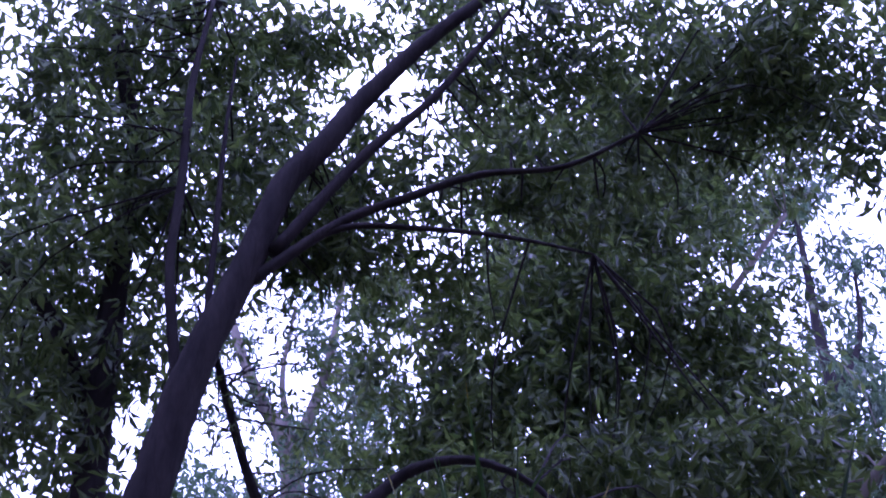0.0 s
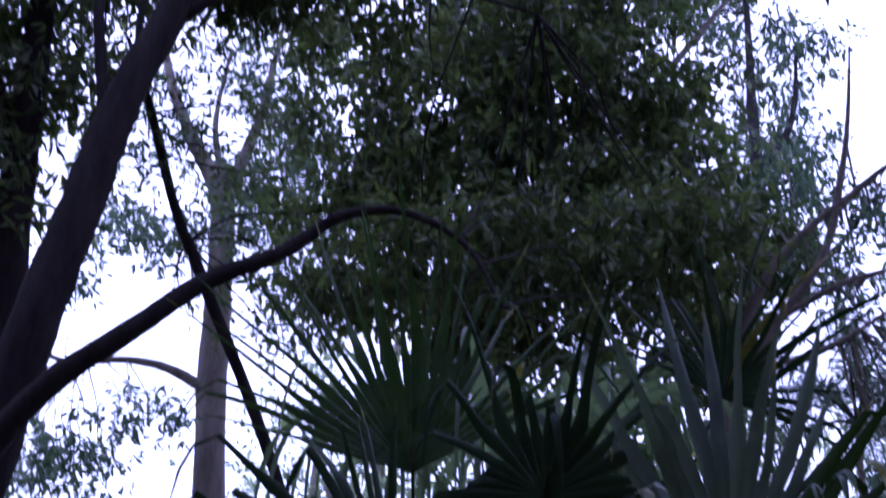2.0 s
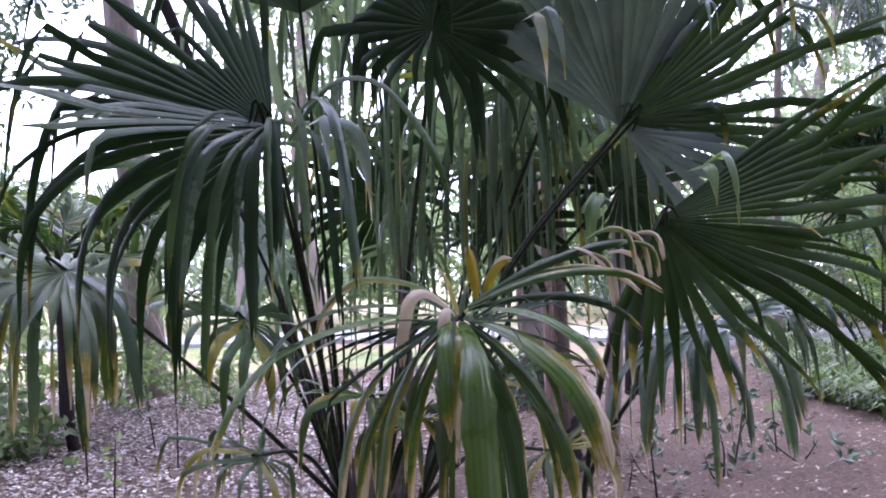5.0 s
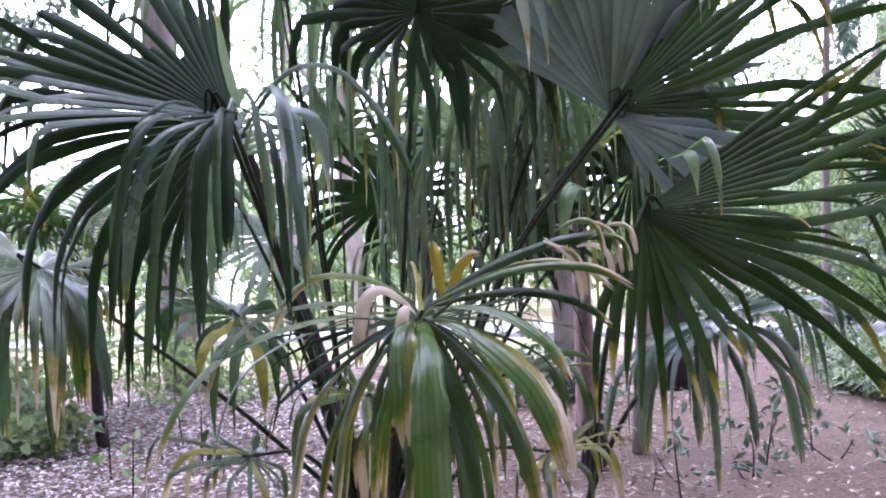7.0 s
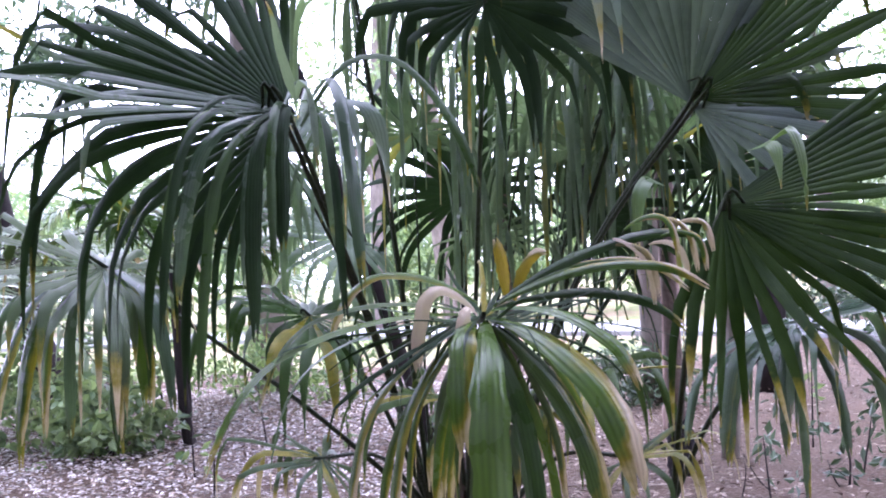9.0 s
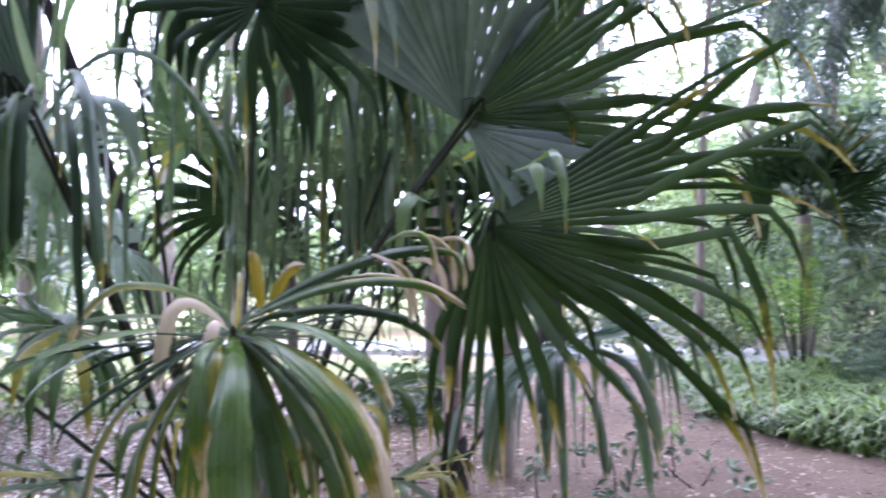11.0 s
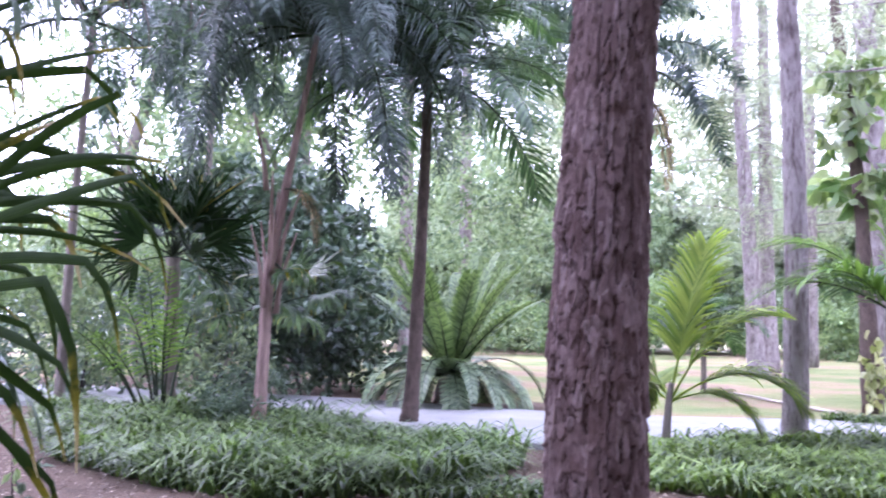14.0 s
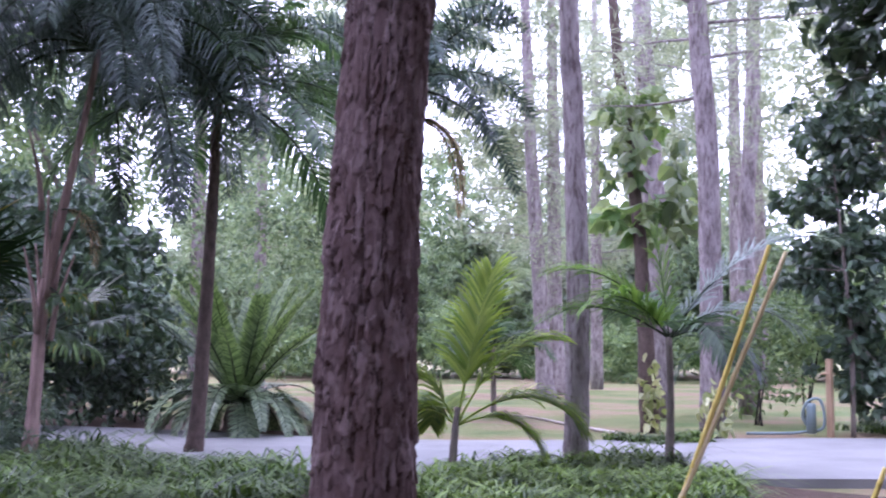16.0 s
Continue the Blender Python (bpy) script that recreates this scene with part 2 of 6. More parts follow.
turf = n.ramp(n.noise(0.25, 4), [(0.34, (0.13, 0.18, 0.065)), (0.47, (0.22, 0.23, 0.1)), (0.58, (0.31, 0.22, 0.15)), (0.72, (0.24, 0.17, 0.12))])
turf = n.mix(n.level(n.noise(25, 6), 0.4, 0.7, 0, 0.5), turf, (0.1, 0.13, 0.05))
n.bump(n.noise(60, 6), 0.8, 0.04)
M["lawn"] = n.color(turf)
n = Nodes("worn_asphalt", 0.75, 0.35)
tar = n.ramp(n.noise(0.8, 4), [(0.3, (0.17, 0.17, 0.168)), (0.7, (0.25, 0.25, 0.246))])
tar = n.mix(n.level(n.noise(160, 3), 0.5, 0.75, 0, 0.4), tar, (0.4, 0.4, 0.395))
n.bump(n.noise(150, 3), 0.4, 0.004)
M["asphalt"] = n.color(tar)

# ---- mesh tools ----


def mesh_object(name, verts, faces, material, parent=None, smooth=False, attrs=None):
    """One mesh object from vertices and faces."""
    me = bpy.data.meshes.new(name)
    me.from_pydata([tuple(v) for v in np.asarray(verts, float).tolist()], [], [list(f) for f in faces] if not isinstance(faces, np.ndarray) else faces.tolist())
    me.materials.append(M[material] if isinstance(material, str) else material)
    for key, values in (attrs or {}).items():
        me.attributes.new(key, "FLOAT", "POINT").data.foreach_set("value", np.asarray(values, np.float32))
    if smooth:
        me.polygons.foreach_set("use_smooth", [True] * len(me.polygons))
    ob = new(name, me)
    if parent is not None:
        ob.parent = parent
        ob.matrix_parent_inverse = parent.matrix_world.inverted()
    return ob


def thing(name, place, label, category, group="", kind=""):
    """An empty at a thing's base, which carries its parts."""
    ob = new(name)
    ob.empty_display_size = 0.1
    ob.location = place
    ob.matrix_world = Matrix.Translation(place)
    return tagged(ob, label, category, group, kind)


def unit(v):
    v = np.asarray(v, float)
    return v / np.maximum(np.linalg.norm(v, axis=-1, keepdims=True), 1e-9)


def smooth_line(points, steps=6):
    """A Catmull-Rom line through points (3 or 4 values each)."""
    p = np.asarray(points, float)
    p = np.vstack([2 * p[0] - p[1], p, 2 * p[-1] - p[-2]])
    out = []
    for i in range(1, len(p) - 2):
        for k in range(steps):
            t = k / steps
            a, b, c, d = p[i - 1], p[i], p[i + 1], p[i + 2]
            out.append(0.5 * (2 * b + (c - a) * t + (2 * a - 5 * b + 4 * c - d) * t * t + (3 * b - a - 3 * c + d) * t ** 3))
    out.append(p[-2])
    return np.array(out)


def tube(points, sides=8, rough=0.0, rng=None, caps=True):
    """A tapered tube along rows of (x, y, z, radius)."""
    p = np.asarray(points, float)
    c, r = p[:, :3], p[:, 3]
    d = unit(np.gradient(c, axis=0))
    ref = np.array([0.13, 1.0, 0.07]) if abs(d[0][2]) > 0.5 else np.array([0, 0, 1.0])
    a = unit(np.cross(d, ref))
    b = np.cross(d, a)
    ang = np.linspace(0, 2 * np.pi, sides, endpoint=False)
    rad = r[:, None] * np.ones(sides)
    if rough and rng is not None:
        rad = rad * (1 + rough * rng.uniform(-1, 1, rad.shape))
    v = c[:, None] + rad[..., None] * (np.cos(ang)[None, :, None] * a[:, None] + np.sin(ang)[None, :, None] * b[:, None])
    k = len(p)
    i, j = np.meshgrid(np.arange(k - 1), np.arange(sides), indexing="ij")
    j2 = (j + 1) % sides
    f = np.stack([i * sides + j, i * sides + j2, (i + 1) * sides + j2, (i + 1) * sides + j], -1).reshape(-1, 4).tolist()
    if caps:
        f += [list(range(sides))[::-1], [(k - 1) * sides + q for q in range(sides)]]
    return v.reshape(-1, 3), f


def join(*pieces):
    """Joins (verts, faces) pieces."""
    vs, fs, n0 = [], [], 0
    for v, f in pieces:
        vs.append(np.asarray(v))
        fs += [[q + n0 for q in face] for face in f]
        n0 += len(v)
    return np.vstack(vs), fs


def leaf_quads(centres, directions, length, width, rng, fold=0.25, normals=None):
    """Folded diamond leaves: base, side, tip and side, two triangles each."""
    c = np.asarray(centres)
    k = len(c)
    d = unit(directions)
    nrm = rng.normal(size=(k, 3)) if normals is None else normals
    s = unit(np.cross(d, nrm))
    up = np.cross(s, d)
    L = length * rng.uniform(0.65, 1.25, (k, 1))
    w = width * rng.uniform(0.7, 1.2, (k, 1))
    mid = c + d * L * 0.45
    v = np.stack([c, mid + s * w * 0.5 + up * w * fold, c + d * L - up * w * 0.2, mid - s * w * 0.5 + up * w * fold], 1).reshape(-1, 3)
    i = np.arange(k)[:, None] * 4
    return v, np.concatenate([i + [[0, 1, 2]], i + [[0, 2, 3]]], 1).reshape(-1, 3)


def oval_leaves(centres, directions, length, width, rng, fold=0.2):
    """Broad oval leaves with a midrib fold and a drawn-out tip, six triangles each."""
    c = np.asarray(centres)
    k = len(c)
    d = unit(directions)
    s = unit(np.cross(d, rng.normal(size=(k, 3))))
    up = np.cross(s, d)
    L = length * rng.uniform(0.6, 1.2, (k, 1))
    w = width * rng.uniform(0.75, 1.15, (k, 1))
    rows = [c]
    for t, q in ((0.15, 0.42), (0.45, 0.5), (0.8, 0.28)):
        rows += [c + d * L * t + s * w * q + up * w * fold * q * 2, c + d * L * t - s * w * q + up * w * fold * q * 2]
    rows += [c + d * L - up * w * 0.25, c + d * L * 0.45 - up * w * 0.05]
    v = np.stack(rows, 1).reshape(-1, 3)
    i = np.arange(k)[:, None] * 9
    ring = (0, 1, 3, 5, 7, 6, 4, 2)
    return v, np.concatenate([i + [[8, ring[q], ring[(q + 1) % 8]]] for q in range(8)], 1).reshape(-1, 3)


def crown(blobs, clumps, per, length, width, rng, droop=0.5, spread=0.35, shape=leaf_quads):
    """Leaves in clumps through ellipsoids (x, y, z, rx, ry, rz): uneven, with gaps."""
    blobs = [b if len(b) == 6 else (*b, b[3], b[3] * 0.85) for b in blobs]
    vol = np.array([b[3] * b[4] * b[5] for b in blobs]) ** 0.55
    pick = rng.choice(len(blobs), clumps, p=vol / vol.sum())
    b = np.asarray(blobs, float)[pick]
    q = unit(rng.normal(size=(clumps, 3))) * rng.uniform(0.15, 1, (clumps, 1)) ** 0.45
    at = b[:, :3] + q * b[:, 3:6]
    twig = np.repeat(at, per // 6 + 1, 0) + rng.normal(size=(clumps * (per // 6 + 1), 3)) * spread * np.array([1, 1, 0.7])
    off = rng.normal(size=(len(twig) * 6, 3)) * length * 0.35
    c = np.repeat(twig, 6, 0) + off * 0.5
    d = unit(off) * 1.2 + rng.normal(size=c.shape) * 0.4 + np.array([0, 0, -droop * 1.2])
    return shape(c, d, length, width, rng)


def twigs(starts, ends, rng, radius=0.012, sides=4):
    """Thin bent twigs between pairs of points."""
    out = []
    for a, b in zip(starts, ends):
        a, b = np.asarray(a, float), np.asarray(b, float)
        m = (a + b) / 2 + rng.normal(size=3) * 0.12 * np.linalg.norm(b - a)
        line = smooth_line([(*a, radius), (*m, radius * 0.7), (*b, radius * 0.3)], 3)
        out.append(tube(line, sides))
    return join(*out)

# ---- ground ----
def sheet(name, x0, x1, y0, y1, nx, ny, z, material, bumpy, seed, label, category):
    """A gently uneven ground sheet."""
    xs, ys = np.linspace(x0, x1, nx), np.linspace(y0, y1, ny)
    v = [(x, y, z + bumpy * noise.noise(Vector((x * 0.5, y * 0.5, seed)))) for y in ys for x in xs]
    f = [(j * nx + i, j * nx + i + 1, (j + 1) * nx + i + 1, (j + 1) * nx + i) for j in range(ny - 1) for i in range(nx - 1)]
    return tagged(mesh_object(name, v, f, material, smooth=True), label, category, kind="structure")


def strip(name, line, z, thick, material, label, category):
    """A road strip: rows of (x, y, x, y), left and right edge, with a real edge."""
    p = smooth_line(line, 8)
    k = len(p)
    v = [(q[0], q[1], z) for q in p] + [(q[2], q[3], z) for q in p] + [(q[0], q[1], z - thick) for q in p] + [(q[2], q[3], z - thick) for q in p]
    f = []
    for i in range(k - 1):
        f += [(i, k + i, k + i + 1, i + 1), (2 * k + i, i, i + 1, 2 * k + i + 1), (k + i, 3 * k + i, 3 * k + i + 1, k + i + 1)]
    return tagged(mesh_object(name, v, f, material), label, category, kind="structure")


sheet("ground", -400, 400, -400, 400, 60, 60, -0.06, "lawn", 0.0, 1, "patchy grass lawn reaching to the tree line", "lawn")
sheet("garden_bed", -22, 12.5, -12, 19, 120, 110, -0.01, "mulch", 0.03, 7, "brown mulch ground scattered with dead leaves", "mulch bed")
sheet("far_bed", 3.5, 14.6, 15.5, 30, 40, 50, -0.03, "mulch", 0.02, 9, "brown mulch bed under the shrubs beyond the road", "mulch bed")
strip("road", [(30, -14, 37, -10), (21, -2.0, 26, 1.5), (14.2, 5.3, 19.2, 8.9), (10.4, 9.0, 15.6, 11.6), (8.9, 11.9, 13.0, 14.2), (7.2, 16.0, 10.9, 19.6), (5.2, 21.2, 7.8, 24.6), (0.0, 26.5, 1.5, 30.5), (-12, 30, -11, 35), (-40, 34, -40, 39)],
      0.05, 0.12, "asphalt", "pale grey asphalt park road with plain edges", "road")


def in_bed(pts, poly):
    x, y = pts[:, 0], pts[:, 1]
    inside = np.zeros(len(pts), bool)
    for (x0, y0), (x1, y1) in zip(poly, poly[1:] + poly[:1]):
        hit = ((y0 > y) != (y1 > y)) & (x < (x1 - x0) * (y - y0) / (y1 - y0 + 1e-12) + x0)
        inside ^= hit
    return inside


def strap_grass(name, poly, tufts, per, height, seed, label, material="grass"):
    """Tufts of arching strap leaves, four short pieces each."""
    rng = np.random.default_rng(seed)
    lo, hi = np.min(poly, 0), np.max(poly, 0)
    p = rng.uniform(lo, hi, (tufts * 3, 2))
    p = p[in_bed(p, poly)][:tufts]
    n = len(p) * per
    base = np.repeat(np.c_[p, np.zeros(len(p))], per, 0) + np.c_[rng.normal(size=(n, 2)) * 0.07, np.zeros(n)]
    a = rng.uniform(0, 2 * np.pi, n)
    out = np.stack([np.cos(a), np.sin(a), np.zeros(n)], 1)
    side = np.stack([-np.sin(a), np.cos(a), np.zeros(n)], 1)
    wave = 0.75 + 0.35 * np.sin(p[:, 0] * 2.1 + 0.6) * np.sin(p[:, 1] * 1.7)
    tall = np.repeat(rng.uniform(0.35, 1.25, len(p)) * wave, per)
    h = height * rng.uniform(0.6, 1.2, n) * tall
    reach = h * rng.uniform(0.5, 1.9, n)
    w = rng.uniform(0.011, 0.024, n)
    rows = []
    for s in (0, 0.35, 0.7, 1.0):
        c = base + out * (reach * s ** 1.5)[:, None]
        c[:, 2] = h * (1.75 * s - 1.35 * s ** 2.2)
        ww = (w * (1 - s ** 2.2 * 0.95))[:, None]
        rows += [c - side * ww, c + side * ww]
    v = np.stack(rows, 1).reshape(-1, 3)
    i = np.arange(n)[:, None] * 8
    f = np.concatenate([i + [[0, 1, 3, 2]], i + [[2, 3, 5, 4]], i + [[4, 5, 7, 6]]], 1).reshape(-1, 4)
    return tagged(mesh_object(name, v, f, material), label, "ground cover", kind="stuff")


strap_grass("strap_grass_bed", [(4.2, 10.3), (4.6, 8.9), (6.3, 8.6), (7.9, 9.6), (8.5, 11.6), (7.8, 14.2), (6.6, 17.2), (5.4, 18.6), (4.6, 16), (4.0, 12.5)], 1500, 15, 0.52, 3, "dense green strap-leaved grass under the palms")
strap_grass("strap_grass_border", [(8.5, 8.6), (7.9, 7.9), (8.6, 6.6), (10.0, 5.7), (11.3, 6.6), (12.4, 7.9), (12.5, 8.9), (11.6, 9.4), (10.4, 9.7), (9.4, 9.3)], 800, 14, 0.42, 4, "green strap-leaved grass border beside the road", "grass_light")
strap_grass("strap_grass_tufts", [(5.4, 8.4), (7.4, 7.6), (7.9, 8.2), (6.4, 8.7)], 90, 10, 0.2, 5, "small tufts of strap grass on mulch")
strap_grass("strap_grass_far", [(20.6, 7.6), (24, 6), (25, 9.5), (21.6, 10.2)], 260, 10, 0.5, 6, "strap grass under the far shrub")


def litter(name, box, count, size, seed, label, material="litter"):
    rng = np.random.default_rng(seed)
    c = np.c_[rng.uniform(box[0], box[1], count), rng.uniform(box[2], box[3], count), np.full(count, 0.02) + rng.uniform(0, 0.02, count)]
    d = np.c_[rng.normal(size=(count, 2)), rng.normal(size=count) * 0.12]
    up = np.c_[rng.normal(size=(count, 2)) * 0.25, np.ones(count)]
    v, f = leaf_quads(c, d, size, size * 0.42, rng, 0.2, up)
    return tagged(mesh_object(name, v, f, material), label, "leaf litter", kind="stuff")


litter("leaf_litter", (-9, 1.6, 4.5, 19), 22000, 0.07, 11, "pale and brown dead leaves strewn over the mulch")
litter("sparse_leaf_litter", (1.6, 9.5, 4.5, 19), 5500, 0.06, 13, "scattered brown dead leaves on dark mulch")

litter("pale_leaf_litter", (-9, -0.4, 6.0, 16), 27000, 0.06, 12, "bleached dead leaves lying thick in the clearing", "litter_pale")

# ---- fan palms ----


def fan_blade(hub, axis, normal, length, segments, spread, droop, seed, fused=0.34, broken=0.2, sick=0.1, fold=0.6, slim=1.0, steps=13, torn=0.07):
    """A pleated fan of segments, joined near the hub, that bend over and hang at their ends."""
    rng = np.random.default_rng(seed)
    hub, axis = np.asarray(hub, float), unit(axis)
    normal = np.asarray(normal, float)
    normal = unit(normal - axis * (normal @ axis))
    side = np.cross(axis, normal)
    angles = np.radians(np.linspace(-spread, spread, segments))
    step = angles[1] - angles[0]
    full = 0.46 * length * math.tan(step / 2) * slim
    V, F, along, tone, ill, across_at = [], [], [], [], [], []
    stick = 0.0
    for q, a in enumerate(angles):
        stick = rng.normal() * step * 0.9 if q % 3 == 0 else stick
        drift = stick + rng.normal() * step * 0.45
        fat = rng.uniform(0.6, 1.12)
        L = length * (0.72 + 0.28 * math.cos(a * 0.85)) * rng.uniform(0.74, 1.12)
        d = unit(math.cos(a) * axis + math.sin(a) * side + normal * (0.14 - 0.3 * abs(math.sin(a))))
        lean, split = 0.26 * rng.normal(), fused * rng.uniform(0.72, 1.12)
        sag = droop * rng.uniform(0.3, 0.9)
        drape = 0.35
        if d[2] < 0.0 and droop > 1.2:
            drape, sag = 0.2, sag * 1.7
        bend = fold * rng.uniform(0.78, 1.45) if rng.random() < 0.45 + 0.3 * droop else 9
        if d[2] > 0.5 and droop < 2.4:
            sag *= 0.4
            bend = bend if rng.random() < 0.4 else 9
        snap = rng.uniform(0.6, 0.85) if rng.random() < broken else 9
        hinge = bend if bend < 9 and rng.random() < 0.55 else 9
        if rng.random() < torn:
            L *= rng.uniform(0.45, 0.7)
        twist = rng.normal() * 1.4
        tn, il = rng.random() ** 1.6, (rng.uniform(0.5, 1.0) if rng.random() < sick else rng.uniform(0, 0.25))
        c = hub.copy()
        flat = normal.copy()
        n0 = len(V)
        for k in range(steps + 1):
            s = k / steps
            r = s * L
            web = r * math.tan(step / 2) * 1.04
            u = max(0.0, s - fused) / (1 - fused)
            w = web if s <= fused else min(web, max(full * fat, fused * L * math.tan(step / 2) * (1 - 3 * u)))
            w *= 1 - u ** 2.6
            w = max(w, 0.002)
            if s > fused:
                flat = unit(flat + np.cross(d, flat) * twist * 0.06)
            across = unit(np.cross(flat, d) + 1e-6)
            lift = np.cross(d, across) * w * (0.6 if s <= fused else 0.42)
            V += [c - across * w, c + lift, c + across * w]
            along += [s] * 3
            across_at += [-1.0, 0.0, 1.0]
            tone += [tn] * 3
            ill += [il] * 3
            if drift and s > split:
                d = unit(d + np.cross(normal, d) * drift + normal * lean)
                drift = 0
            g = sag * max(0.0, s - drape) * 0.4
            if s > bend:
                g += 0.22 + 0.16 * min(droop, 2.5)
            if s > snap:
                g += 0.9
            if s > hinge:
                g += 1.1
                hinge = 9
            d = unit(d + np.array([0, 0, -g]) + rng.normal(size=3) * (0.028 if s > split else 0.0))
            c = c + d * (L / steps)
        for k in range(steps):
            b = n0 + k * 3
            F += [(b, b + 1, b + 4, b + 3), (b + 1, b + 2, b + 5, b + 4)]
    return np.array(V), F, dict(along=along, tone=tone, sick=ill, across=across_at)


def add_frond(palm, hub, root, axis, normal, length, seed, segments=34, spread=160, droop=1.0, material="fan", broken=0.2, sick=0.05, fused=0.34, bow=0.12, thick=0.016, fold=0.6, slim=1.0):
    """One frond of a fan palm: the blade, and its petiole as a sub-part."""
    v, f, attrs = fan_blade(hub, axis, normal, length, segments, spread, droop, seed, fused, broken, sick, fold, slim)
    blade = mesh_object("frond", v, f, material, palm, True, attrs)
    hub, root = np.asarray(hub, float), np.asarray(root, float)
    far = np.linalg.norm(hub - root)
    ax = unit(axis)
    mid = (hub + root) / 2 + np.array([0, 0, bow * far])
    inner = hub + ax * length * 0.06
    pv, pf = tube(smooth_line([(*root, thick * 1.7), (*mid, thick * 1.1), (*hub, thick * 0.75), (*inner, thick * 0.3)], 6), 6)
    petiole = mesh_object("petiole", pv, pf, "petiole", blade, True)
    return blade


def hanging_piece(palm, start, axis, normal, length, count, seed, material, fold=0.25, slim=0.7, droop=1.8):
    """A bent-over leaf segment or two hanging by itself."""
    v, f, attrs = fan_blade(start, axis, normal, length, count, 5.0 * count, droop, seed, 0.15, 0.0, 0.1, fold, slim)
    mesh_object("bent_leaf_segment", v, f, material, palm, True, attrs)


def leaf_strap(palm, start, axis, normal, length, half, bend, sag, material, seed, ill=0.1):
    """One broad pleated segment that arches, then folds over and hangs."""
    rng = np.random.default_rng(seed)
    c, d = np.asarray(start, float), unit(axis)
    flat = np.asarray(normal, float)
    steps, V, along, across_at, sick = 18, [], [], [], []
    tilt = rng.normal() * 0.25
    for k in range(steps + 1):
        s = k / steps
        side = unit(np.cross(flat, d))
        up = np.cross(d, side)
        side = unit(side + up * tilt * s)
        w = half * min(1.0, 0.25 + 1.9 * s) * (1 - 0.6 * max(0.0, (s - 0.75) / 0.25) ** 2) + 0.0015
        ragged = 1 + 0.08 * rng.normal(size=2)
        notch = d * length * (0.07 if k == steps else 0.0)
        V += [c - side * w * ragged[0], c - side * w * 0.5 + up * w * 0.16 + notch * 0.5, c + up * w * 0.4 - notch, c + side * w * 0.5 + up * w * 0.16 + notch * 0.3, c + side * w * ragged[1]]
        edge = ill * min(1.0, max(0.0, 2.5 * (s - 0.15)))
        sick += [ill * 0.3, ill * 0.3, ill * 0.4, ill * 0.5 + edge * 0.5, ill * 0.5 + edge]
        along += [s] * 5
        across_at += [-1.0, -0.5, 0.0, 0.5, 1.0]
        g = sag * (0.05 + 0.1 * s) + (0.16 * sag if bend < s < bend + 0.3 else 0.0)
        d = unit(d + np.array([0, 0, -g]) + rng.normal(size=3) * 0.012)
        c = c + d * (length / steps)
    F = [(k * 5 + q, k * 5 + q + 1, k * 5 + q + 6, k * 5 + q + 5) for k in range(steps) for q in range(4)]
    n = len(V)
    return mesh_object("leaf_segment", V, F, material, palm, True, dict(along=along, tone=[rng.uniform(0.1, 0.6)] * n, sick=sick, across=across_at))


CLUMP = (-0.5, 6.35, 0.0)
palm = thing("fan_palm", CLUMP, "large clumping fan palm with dark pleated leaves and yellowing tips", "palm")
ROOT_MID, ROOT_LEFT, ROOT_RIGHT = (-0.4, 6.3, 0.2), (-0.6, 6.3, 0.2), (-0.2, 6.3, 0.2)
